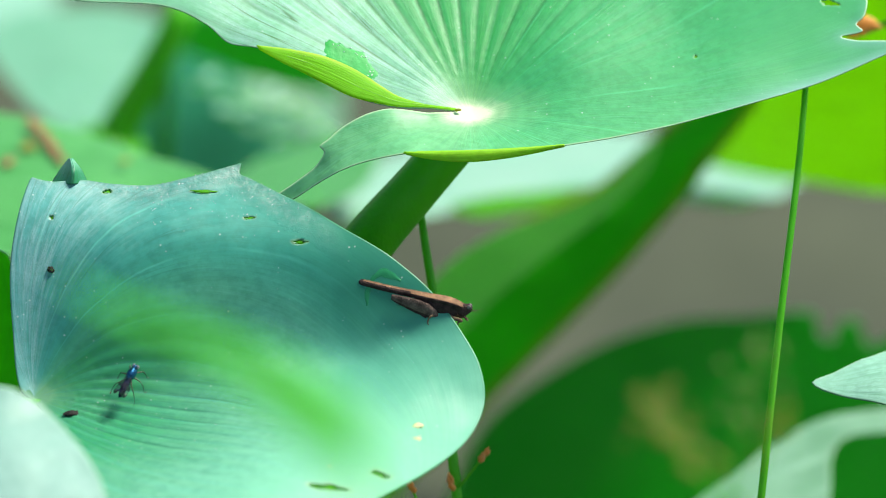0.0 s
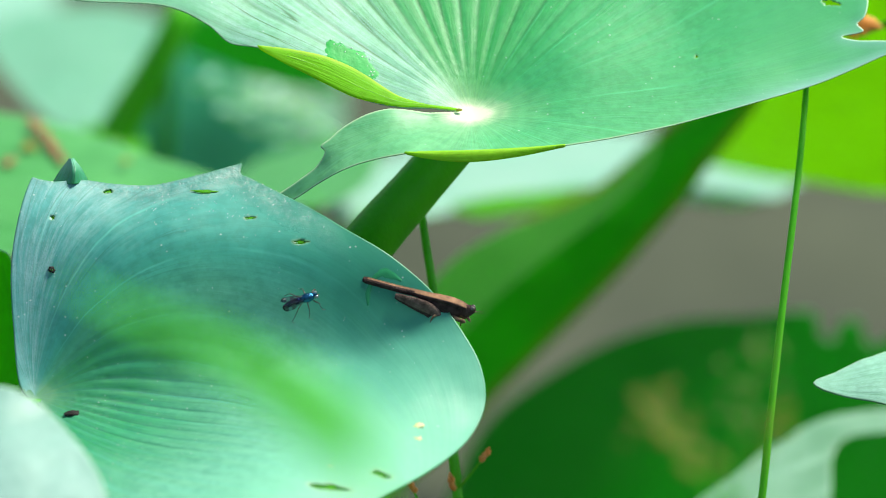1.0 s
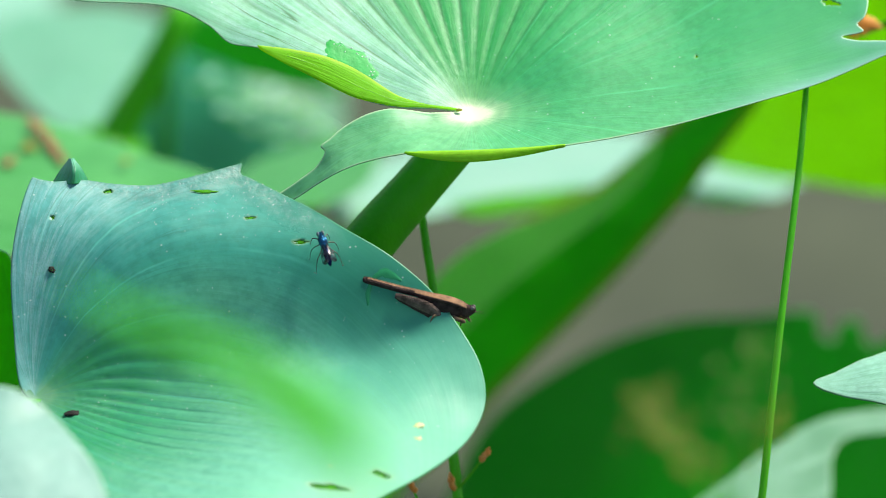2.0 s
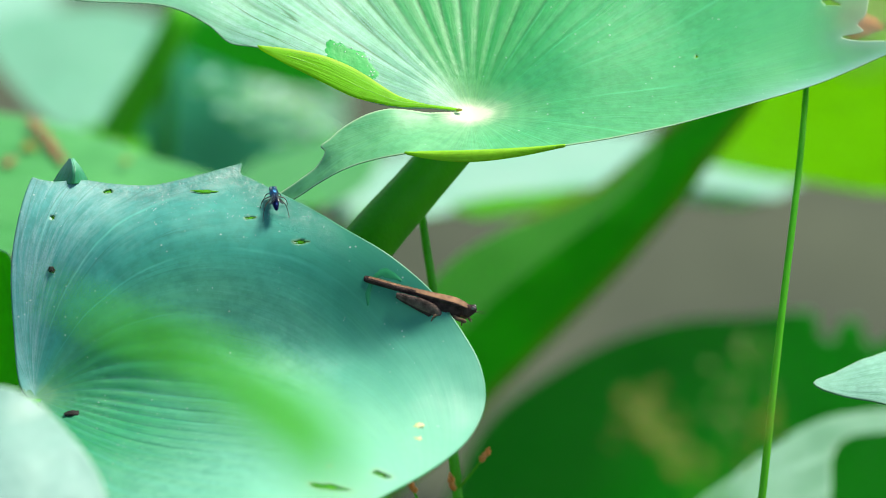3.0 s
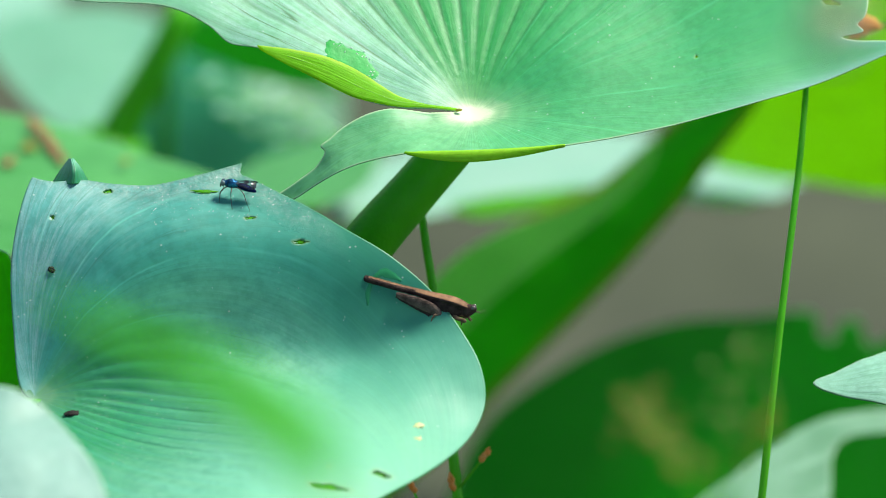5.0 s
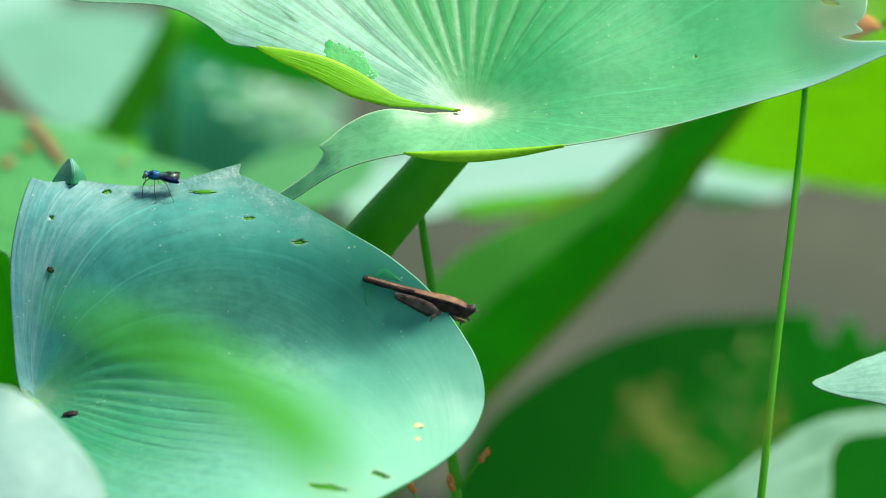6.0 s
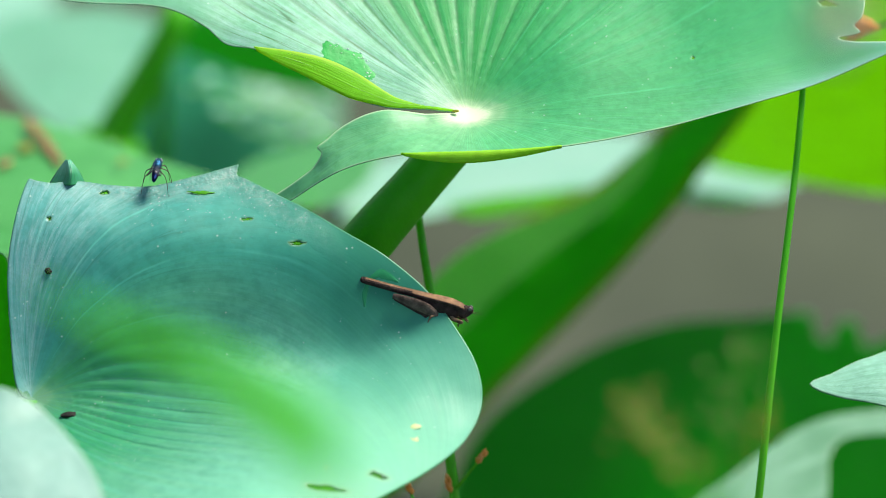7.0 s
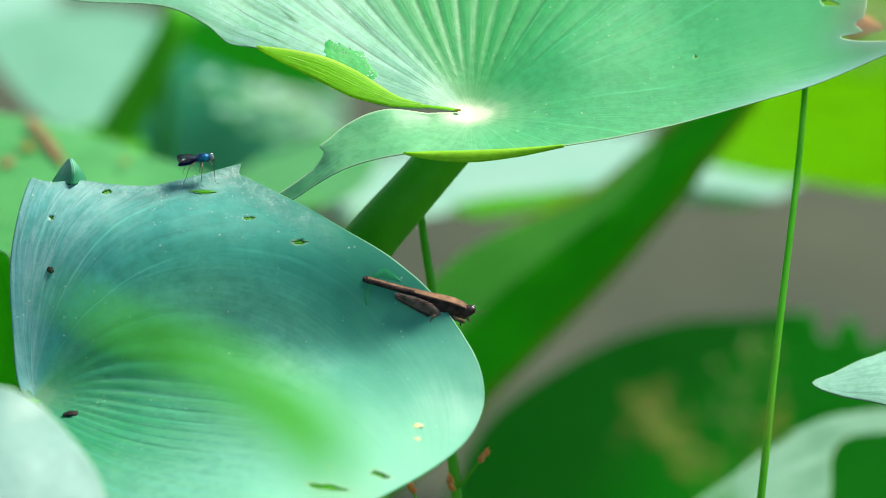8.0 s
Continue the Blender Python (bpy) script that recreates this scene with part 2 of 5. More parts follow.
def wing_material():
    """Thin smoky wing membrane: mostly clear, with dark bands across it."""
    n = Nodes("wing_membrane")
    pos = n.add("ShaderNodeTexCoord").outputs["Object"]
    x = n.math("MULTIPLY", n.add("ShaderNodeSeparateXYZ", Vector=pos).outputs[0], -1.0 / (3.9 * MM))
    wave = n.math("ADD", x, n.math("MULTIPLY", n.noise(pos, 900.0, 2.0), 0.15))
    band = n.ramp(wave, [(0.0, 0.05), (0.36, 0.08), (0.45, 0.8), (0.52, 0.7), (0.58, 0.06), (0.68, 0.1), (0.75, 0.8), (0.9, 0.6), (1.0, 0.35)])
    skin = n.add("ShaderNodeBsdfPrincipled", Base_Color=n.mix(band, (0.03, 0.03, 0.04), (0.006, 0.006, 0.007)), Roughness=0.26)
    skin.inputs["Specular IOR Level"].default_value = 0.8
    clear = n.add("ShaderNodeBsdfTransparent", Color=(0.9, 0.92, 0.95, 1))
    both = n.add("ShaderNodeMixShader", Fac=n.ramp(band, [(0.0, 0.16), (1.0, 0.92)]))
    n.tree.links.new(clear.outputs[0], both.inputs[1])
    n.tree.links.new(skin.outputs[0], both.inputs[2])
    return n.end(both.outputs[0])


M_LEAF_LOW = leaf_material("glaucous_leaf", (0.020, 0.25, 0.180), (0.044, 0.33, 0.235), (0.22, 0.70, 0.03), rough=0.5, veins=40, through_share=0.22, vein_depth=0.08, specular=0.42, wax=0.1, node=0.12, streaks=0.18, bloom=0.65, creases=0.3, glitter=0.6, worn_sheen=0.6, crust=0.6, core=(0.02, 0.24, 0.085), groove=(38, 0.1, 0.34, 0.95, 0.7), outer=(0.155, 0.46, 0.295), upper=(0.034, 0.262, 0.224), rim_pale=0.7, rim_width=0.35, rim_colour=(0.012, 0.18, 0.07))
M_LEAF_HIGH = leaf_material("fresh_leaf", (0.016, 0.29, 0.098), (0.040, 0.40, 0.160), (0.30, 0.85, 0.02), rough=0.5, veins=60, vein_depth=0.2, through_share=0.35, specular=0.38, wax=0.12, node=0.92, streaks=0.13, bloom=0.75, creases=0.9, glitter=0.6, crease_side=0.36, worn_sheen=0.24, margin_sheen=0.5, rim_pale=0.9, groove=(40, 0.16, 0.42, 1.7, 0.75), zones=[(-1.0, (0.23, 0.57, 0.29)), (-0.8, (0.11, 0.47, 0.20)), (-0.25, (0.055, 0.41, 0.15)), (0.0, (0.02, 0.31, 0.05)), (0.2, (0.03, 0.33, 0.07)), (0.4, (0.22, 0.52, 0.36)), (0.65, (0.20, 0.50, 0.33))])
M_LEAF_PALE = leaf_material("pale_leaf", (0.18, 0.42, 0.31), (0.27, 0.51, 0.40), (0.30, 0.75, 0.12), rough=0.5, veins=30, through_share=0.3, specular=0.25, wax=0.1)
M_LEAF_NEAR = leaf_material("whitish_leaf", (0.17, 0.36, 0.30), (0.26, 0.45, 0.39), (0.30, 0.75, 0.2), rough=0.55, veins=20, through_share=0.25, specular=0.3, wax=0.1, streaks=0.15, spots=0.3)
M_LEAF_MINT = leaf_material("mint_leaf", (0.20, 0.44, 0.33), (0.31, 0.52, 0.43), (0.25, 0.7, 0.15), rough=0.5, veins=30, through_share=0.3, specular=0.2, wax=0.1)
M_LEAF_GREY = leaf_material("grey_green_leaf", (0.10, 0.32, 0.19), (0.18, 0.44, 0.29), (0.20, 0.60, 0.10), rough=0.45, veins=30, through_share=0.3, specular=0.3, wax=0.1)
M_LEAF_ARCH = leaf_material("weathered_leaf", (0.05, 0.20, 0.09), (0.22, 0.42, 0.30), (0.20, 0.60, 0.12), rough=0.45, veins=30, through_share=0.3, specular=0.3, wax=0.1)
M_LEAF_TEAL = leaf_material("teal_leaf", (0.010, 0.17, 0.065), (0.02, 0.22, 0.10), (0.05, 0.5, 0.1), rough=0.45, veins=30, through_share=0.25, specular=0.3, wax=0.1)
M_LEAF_MID = leaf_material("mid_green_leaf", (0.03, 0.22, 0.045), (0.09, 0.36, 0.10), (0.20, 0.70, 0.03), rough=0.42, veins=30, through_share=0.3, specular=0.3, wax=0.1)
M_LEAF_SAGE = leaf_material("sage_leaf", (0.04, 0.22, 0.06), (0.07, 0.29, 0.09), (0.15, 0.5, 0.10), rough=0.5, veins=30, through_share=0.3, specular=0.2, wax=0.0)
M_LEAF_GLOW = leaf_material("thin_backlit_leaf", (0.06, 0.34, 0.01), (0.10, 0.44, 0.015), (0.40, 0.76, 0.003), rough=0.5, veins=30, through_share=0.6, specular=0.2, wax=0.0)
M_LEAF_DARK = leaf_material("old_dark_leaf", (0.032, 0.42, 0.034), (0.065, 0.52, 0.05), (0.06, 0.60, 0.015), rough=0.5, veins=30, through_share=0.42, specular=0.05, wax=0.0)
M_HEM = leaf_material("thin_young_margin", (0.15, 0.50, 0.009), (0.24, 0.61, 0.014), (0.66, 1.0, 0.01), rim_pale=0.8, rim_width=0.5, rim_colour=(0.55, 0.64, 0.12), rough=0.45, veins=40, through_share=0.6, specular=0.2, wax=0.0, streaks=0.5, creases=0.6)
M_VEIN = plain_material("pale_vein", (0.30, 0.62, 0.05), (0.42, 0.72, 0.10), 600.0, 0.5, 0.2, 2000.0, through_share=0.4, glow=(0.6, 0.95, 0.1))
M_YOUNG = leaf_material("young_hem", (0.20, 0.52, 0.012), (0.29, 0.62, 0.02), (0.5, 0.95, 0.01), rough=0.5, veins=40, through_share=0.35, specular=0.2, wax=0.0)
M_FLANK_LEAF = leaf_material("light_flank_leaf", (0.15, 0.55, 0.09), (0.21, 0.61, 0.12), (0.45, 1.0, 0.16), rough=0.5, veins=30, through_share=0.6, specular=0.2, wax=0.0)
M_EDGE = leaf_material("bright_backlit_leaf", (0.04, 0.42, 0.008), (0.06, 0.50, 0.01), (0.22, 0.95, 0.006), rough=0.5, veins=30, through_share=0.6, specular=0.2, wax=0.0)
M_RIM = plain_material("leaf_rim", (0.07, 0.28, 0.12), (0.12, 0.36, 0.17), 300.0, 0.5, 0.2, 2000.0, specular=0.1, through_share=0.15, glow=(0.35, 0.7, 0.25))
M_SHEATH = leaf_material("thick_leaf_sheath", (0.032, 0.38, 0.007), (0.058, 0.48, 0.013), (0.13, 1.0, 0.003), rough=0.5, veins=30, through_share=0.45, specular=0.05, wax=0.0, rim_pale=0.85, rim_width=2.4, rim_colour=(0.34, 0.17, 0.02))
M_PETIOLE = plain_material("petiole_green", (0.036, 0.29, 0.005), (0.09, 0.46, 0.012), 120.0, 0.4, 0.3, 1500.0, stretch=(1, 1, 0.12), through_share=0.3, glow=(0.25, 0.9, 0.01), specular=0.25)
M_STALK = plain_material("thin_stalk_green", (0.06, 0.35, 0.011), (0.11, 0.49, 0.018), 200.0, 0.42, 0.2, 1800.0, stretch=(1, 1, 0.1), through_share=0.35, glow=(0.3, 0.9, 0.03), specular=0.3)
M_BLADE = plain_material("grass_green", (0.04, 0.34, 0.005), (0.06, 0.40, 0.008), 150.0, 0.55, 0.2, 1500.0, specular=0.2, through_share=0.45, glow=(0.22, 0.66, 0.004))
M_MUD = plain_material("wet_mud", (0.030, 0.039, 0.022), (0.059, 0.071, 0.041), 9.0, 0.7, 0.6, 60.0, specular=0.2)
M_STRAW = plain_material("dry_floret", (0.19, 0.26, 0.06), (0.30, 0.35, 0.11), 400.0, 0.7, 0.3, 2000.0, through_share=0.5, glow=(0.65, 0.55, 0.16))
M_RUST = plain_material("rusty_spikelet", (0.75, 0.32, 0.04), (0.88, 0.58, 0.24), 700.0, 0.65, 0.3, 2500.0, through_share=0.5, glow=(0.95, 0.55, 0.15))
M_SCAB = plain_material("brown_scab", (0.10, 0.055, 0.018), (0.24, 0.14, 0.04), 900.0, 0.8, 0.3, 3000.0)
M_BACK = plain_material("groundhopper_back", (0.075, 0.042, 0.023), (0.26, 0.145, 0.075), 700.0, 0.7, 0.45, 3000.0, specular=0.2)
M_FLANK = plain_material("groundhopper_flank", (0.012, 0.008, 0.007), (0.06, 0.038, 0.032), 900.0, 0.75, 0.8, 4000.0, specular=0.12)
M_THIGH = plain_material("groundhopper_thigh", (0.045, 0.031, 0.024), (0.17, 0.12, 0.095), 900.0, 0.75, 0.8, 4000.0, specular=0.15)
M_SHANK = plain_material("groundhopper_shank", (0.08, 0.05, 0.028), (0.21, 0.14, 0.08), 900.0, 0.7, 0.4, 4000.0, specular=0.2)
M_EYE_PALE = plain_material("groundhopper_eye", (0.03, 0.026, 0.024), (0.14, 0.12, 0.11), 1500.0, 0.2, 0.1, 9000.0, specular=0.8)
M_DROPPING = plain_material("dry_dropping", (0.006, 0.007, 0.006), (0.025, 0.025, 0.02), 1800.0, 0.75, 0.8, 4000.0, specular=0.2)
M_BLUE = plain_material("metal_blue", (0.002, 0.004, 0.03), (0.003, 0.013, 0.085), 1100.0, 0.22, 0.3, 6000.0, metal=0.9)
M_TEAL = plain_material("metal_teal", (0.004, 0.010, 0.025), (0.02, 0.20, 0.38), 1600.0, 0.22, 0.4, 6000.0, metal=0.85)
M_FLY_EYE = plain_material("fly_eye", (0.03, 0.04, 0.04), (0.16, 0.22, 0.22), 1500.0, 0.18, 0.2, 9000.0, specular=0.9)
M_LEG = plain_material("fly_leg", (0.010, 0.008, 0.008), (0.09, 0.05, 0.02), 500.0, 0.5, 0.1, 6000.0)
M_SEPAL = plain_material("faded_sepal", (0.14, 0.24, 0.05), (0.24, 0.33, 0.09), 400.0, 0.6, 0.3, 2000.0, through_share=0.3, glow=(0.3, 0.45, 0.05))
M_WET = plain_material("wet_leaf_film", (0.014, 0.24, 0.04), (0.03, 0.32, 0.065), 500.0, 0.45, 0.2, 1500.0, specular=0.15)
M_SMEAR = plain_material("washed_leaf_skin", (0.013, 0.18, 0.065), (0.022, 0.23, 0.09), 500.0, 0.4, 0.1, 1500.0, specular=0.25)
M_BEAD = plain_material("water_bead", (0.35, 0.55, 0.42), (0.55, 0.70, 0.58), 500.0, 0.12, 0.1, 1500.0, specular=0.7)
M_SCAR = plain_material("pale_scar_tissue", (0.36, 0.46, 0.16), (0.52, 0.58, 0.30), 900.0, 0.6, 0.3, 3000.0)
M_BUFF = plain_material("buff_floret", (0.66, 0.62, 0.50), (0.82, 0.78, 0.66), 400.0, 0.7, 0.3, 2000.0, through_share=0.75, glow=(0.95, 0.90, 0.78))
M_DUST = plain_material("pale_dust", (0.45, 0.47, 0.42), (0.75, 0.76, 0.70), 900.0, 0.5, 0.3, 4000.0)
M_LEAFLET = plain_material("small_leaflet", (0.26, 0.60, 0.42), (0.36, 0.68, 0.52), 300.0, 0.45, 0.3, 2000.0, through_share=0.25, glow=(0.3, 0.7, 0.1))
M_RUST_PALE = plain_material("tan_petal", (0.18, 0.23, 0.035), (0.27, 0.30, 0.06), 500.0, 0.7, 0.3, 2500.0, through_share=0.5, glow=(0.6, 0.55, 0.10))
M_WING = wing_material()


# ---- builders ----
def mesh_part(name, verts, faces, material, parent=None, label="", smooth=True, scale=MM):
    me = bpy.data.meshes.new(name)
    me.from_pydata([tuple(c * scale for c in v) for v in verts], [], faces)
    me.materials.append(material)
    if smooth:
        me.polygons.foreach_set("use_smooth", [True] * len(me.polygons))
    me.update()
    ob = new(name, me)
    if parent is not None:
        ob.parent = parent
    if label:
        tagged(ob, label)
    return ob


def thing(name, m, label, category, group="", kind=""):
    ob = tagged(new(name), label, category, group, kind)
    ob.empty_display_size = 0.01
    ob.matrix_basis = m
    return ob


def curve_points(knots, n, closed=False):
    """n points on a centripetal Catmull-Rom curve through the knots."""
    k = np.array(knots, float)
    k = np.vstack([k[-1], k, k[0], k[1]]) if closed else np.vstack([2 * k[0] - k[1], k, 2 * k[-1] - k[-2]])
    spans = len(k) - 3
    length = np.linalg.norm(k[2:-1] - k[1:-2], axis=1)
    counts = np.maximum(2, np.round(n * length / length.sum())).astype(int)
    made = []
    for i in range(spans):
        p = k[i:i + 4]
        t = np.concatenate([[0], np.cumsum(np.maximum(np.linalg.norm(np.diff(p, axis=0), axis=1), 1e-6) ** 0.5)])
        for u in np.linspace(t[1], t[2], counts[i], endpoint=False):
            a = [((t[j + 1] - u) * p[j] + (u - t[j]) * p[j + 1]) / (t[j + 1] - t[j]) for j in range(3)]
            b = [((t[j + 2] - u) * a[j] + (u - t[j]) * a[j + 1]) / (t[j + 2] - t[j]) for j in range(2)]
            made.append(((t[2] - u) * b[0] + (u - t[1]) * b[1]) / (t[2] - t[1]))
    if not closed:
        made.append(k[-2])
    return np.array(made)


def thin_plate(places, heights):
    """A smooth height over the plane through the given places."""
    x, h = np.array(places, float), np.array(heights, float)
    n = len(x)

    def kernel(r):
        return np.where(r > 0, r * r * np.log(r + 1e-12), 0)
    q = np.c_[np.ones(n), x]
    a = np.block([[kernel(np.linalg.norm(x[:, None] - x[None], axis=2)) + np.eye(n) * 0.02, q], [q.T, np.zeros((3, 3))]])
    w = np.linalg.solve(a, np.r_[h, 0, 0, 0])
    return lambda p: kernel(np.linalg.norm(p[:, None] - x[None], axis=2)) @ w[:n] + w[n] + p @ w[n + 1:]


def inside(p, loop):
    x, y = p[:, 0], p[:, 1]
    hit = np.zeros(len(p), bool)
    for (x0, y0), (x1, y1) in zip(loop, np.roll(loop, -1, axis=0)):
        if y0 != y1:
            hit ^= ((y0 > y) != (y1 > y)) & (x < (x1 - x0) * (y - y0) / (y1 - y0) + x0)
    return hit


def edge_distance(p, loop):
    best = np.full(len(p), 1e9)
    for a, b in zip(loop, np.roll(loop, -1, axis=0)):
        ab = b - a
        f = np.clip(((p - a) @ ab) / max(ab @ ab, 1e-9), 0, 1)
        best = np.minimum(best, np.linalg.norm(p - a - f[:, None] * ab, axis=1))
    return best


def leaf_blade(parent, margin, inner, tip, material, step=1.0, holes=(), pleat=0.0, pleats=26, thick=0.28, ragged=0.0, ripple=0.15, seed=1, name="leaf_blade", fan=0.0, pleat_centre=None, pleat_reach=None, films=0, rotten=0, sharp=0.7, seam=180.0):
    """A leaf sheet in its own plane: its margin and surface as smooth curves through a
    few knots (x, y, height), veins as arcs from the stalk (origin) to the tip."""
    from mathutils.geometry import delaunay_2d_cdt
    rng = np.random.default_rng(seed)
    m = np.array(margin)
    size = np.linalg.norm(np.diff(np.vstack([m, m[:1]]), axis=0), axis=1).sum()
    loop = curve_points(margin, int(size / step * 1.3), closed=True)[:, :2]
    if ragged:
        loop = loop + rng.normal(0, ragged, loop.shape)
    k = np.vstack([m, np.array(inner)]) if len(inner) else m
    height = thin_plate(k[:, :2], k[:, 2])
    loops = [loop]
    for x, y, a, b, turn in holes:
        w = np.linspace(0, 2 * math.pi, 22, endpoint=False)
        r = 1 + rng.normal(0, 0.26, 22)
        c, s = math.cos(radians(turn)), math.sin(radians(turn))
        ex, ey = a * np.cos(w) * r, b * np.sin(w) * r
        loops.append(np.c_[x + c * ex - s * ey, y + s * ex + c * ey])
    lo, hi = loop.min(0), loop.max(0)
    gx, gy = np.meshgrid(np.arange(lo[0], hi[0], step), np.arange(lo[1], hi[1], step * 0.866))
    gx[1::2] += step / 2
    grid = np.c_[gx.ravel(), gy.ravel()] + rng.uniform(-0.15, 0.15, (gx.size, 2)) * step
    keep = inside(grid, loop)
    grid = grid[keep]
    grid = grid[edge_distance(grid, loop) > step * 0.5]
    # a row of points just inside the margin keeps its pale line even
    ahead = np.roll(loop, -1, axis=0) - np.roll(loop, 1, axis=0)
    turn_in = np.c_[-ahead[:, 1], ahead[:, 0]] / (np.linalg.norm(ahead, axis=1)[:, None] + 1e-9)
    for off in (0.22, 0.45):
        for sign in (1, -1):
            row = loop + turn_in * off * sign
            row = row[inside(row, loop)]
            grid = np.vstack([grid[edge_distance(grid, loop) > 0.6] if off < 0.3 and sign == 1 else grid, row[edge_distance(row, loop) > off * 0.8]])
    for hole in loops[1:]:
        grid = grid[~inside(grid, hole)]
        grid = grid[edge_distance(grid, hole) > step * 0.3]
    pts, edges = [], []
    for l in loops:
        n0 = len(pts)
        pts += [Vector(p) for p in l]
        edges += [(n0 + i, n0 + (i + 1) % len(l)) for i in range(len(l))]
    pts += [Vector(p) for p in grid]
    vs, _, fs, *_ = delaunay_2d_cdt(pts, edges, [], 0, 1e-5)
    v = np.array([(p.x, p.y) for p in vs])
    f = np.array(fs)
    mid = v[f].mean(1)
    ok = inside(mid, loop)
    for hole in loops[1:]:
        ok &= ~inside(mid, hole)
    f = f[ok]
    # veins
    t = np.array(tip)
    axis = math.atan2(t[1], t[0])
    al = (np.arctan2(v[:, 1], v[:, 0]) - axis - radians(seam)) % (2 * math.pi) + radians(seam) - 2 * math.pi
    w = v - t
    be = (np.arctan2(-w[:, 1], -w[:, 0]) - axis + math.pi) % (2 * math.pi) - math.pi
    vein = (al - be * (1 - fan)) / math.pi
    along = np.linalg.norm(v, axis=1)
    h = height(v)
    soft = np.clip((along - 3.0) / 6.0, 0, 1) * np.clip(1.6 - along / (0.55 * np.linalg.norm(t)), 0.12, 1)
    if pleat_centre is not None:
        soft = soft * (0.12 + 0.88 * np.exp(-((vein - pleat_centre) / 0.3) ** 2))
    if pleat_reach:
        soft = soft * np.exp(-(along / pleat_reach) ** 2)
    h += pleat * soft * (np.abs(np.sin(vein * pleats * math.pi / 2)) ** sharp - 0.6)
    h += np.array([noise.noise((x * 0.07, y * 0.07, seed)) for x, y in v]) * ripple * 4
    h += np.array([noise.noise((x * 0.35, y * 0.35, seed + 5)) for x, y in v]) * ripple * 0.4
    blade = mesh_part(name, np.c_[v, h], [tuple(int(i) for i in q) for q in f], material, parent)
    for key, values in (("vein", vein), ("along", along / 40.0), ("rim", edge_distance(v, loop)), ("scar", np.min([edge_distance(v, l) * (1.0 if len(loops) - 2 - k < rotten + 1 and k < len(loops) - 2 else 2.5) for k, l in enumerate(loops[1:])], axis=0) if holes else np.full(len(v), 9.0))):
        a = blade.data.attributes.new(key, "FLOAT", "POINT")
        a.data.foreach_set("value", values.astype(np.float32))
    if blade.data.polygons[0].normal.z < 0:
        blade.data.flip_normals()
    solid = blade.modifiers.new("thickness", "SOLIDIFY")
    solid.thickness, solid.offset = thick * MM, -1
    blade.data.materials.append(M_RIM)
    solid.material_offset_rim = 1
    # the thin skin that is left in most of the feeding holes
    for hole in loops[1:1 + films]:
        centre = hole.mean(0)
        rim = centre + (hole - centre) * 1.12
        both = np.vstack([centre[None], rim])
        z = height(both) - 0.07
        skin = mesh_part("feeding_scar", np.c_[both, z], [(0, i + 1, (i + 1) % len(rim) + 1) for i in range(len(rim))], M_LEAF_GLOW, parent, "thin yellow-green skin in a chewed spot")
        for key, value in (("vein", 0.1), ("along", 0.5), ("rim", 3.0), ("scar", 9.0)):
            a = skin.data.attributes.new(key, "FLOAT", "POINT")
            a.data.foreach_set("value", np.full(len(both), value, np.float32))
        solid = skin.modifiers.new("thickness", "SOLIDIFY")
        solid.thickness = 0.03 * MM
    return blade


def ribbon(parent, name, one, two, material, n=60, across=8, bulge=0.6, thick=0.28, label=""):
    """A strip between two edge curves, bulged outwards: a rolled leaf margin."""
    a, b = curve_points(one, n), curve_points(two, n)
    m = min(len(a), len(b))
    a, b = a[np.linspace(0, len(a) - 1, m).astype(int)], b[np.linspace(0, len(b) - 1, m).astype(int)]
    verts, faces = [], []
    for i in range(m):
        for j in range(across + 1):
            f = j / across
            p = a[i] * (1 - f) + b[i] * f
            p[2] += bulge * 4 * f * (1 - f)
            verts.append(p)
    for i in range(m - 1):
        for j in range(across):
            q = i * (across + 1) + j
            faces.append((q, q + 1, q + across + 2, q + across + 1))
    ob = mesh_part(name, verts, faces, material, parent, label)
    n_v = len(verts)
    for key, values in (("vein", [(i % (across + 1)) / across * 0.2 for i in range(n_v)]), ("along", [i / n_v for i in range(n_v)]), ("rim", [min(across - i % (across + 1), 2) * 0.3 if name != "hem" else 2 for i in range(n_v)]), ("scar", [9.0] * n_v)):
        at = ob.data.attributes.new(key, "FLOAT", "POINT")
        at.data.foreach_set("value", np.array(values, np.float32))
    solid = ob.modifiers.new("thickness", "SOLIDIFY")
    solid.thickness, solid.offset = thick * MM, 0
    return ob


def tube_geometry(knots, radii, n=40, around=14, ribs=0, rib=0.0, flat=1.0, cap=True):
    """Verts and faces of a tapering round stem along a curve; radii run from start to end."""
    p = curve_points(knots, n)
    r = np.interp(np.linspace(0, 1, len(p)), np.linspace(0, 1, len(radii)), radii)
    tangent = np.gradient(p, axis=0)
    tangent /= np.linalg.norm(tangent, axis=1)[:, None] + 1e-12
    side = np.array([1.0, 0, 0]) if abs(tangent[0][0]) < 0.9 else np.array([0, 1.0, 0])
    verts, faces = [], []
    for i in range(len(p)):
        side = side - tangent[i] * (side @ tangent[i])
        side /= np.linalg.norm(side)
        other = np.cross(tangent[i], side)
        for j in range(around):
            w = 2 * math.pi * j / around
            q = r[i] * (1 + rib * math.cos(w * ribs))
            verts.append(p[i] + side * math.cos(w) * q + other * math.sin(w) * q * flat)
    for i in range(len(p) - 1):
        for j in range(around):
            k = (j + 1) % around
            faces.append((i * around + j, i * around + k, (i + 1) * around + k, (i + 1) * around + j))
    if cap:
        faces.append(tuple(range(around))[::-1])
        faces.append(tuple((len(p) - 1) * around + j for j in range(around)))
    return verts, faces


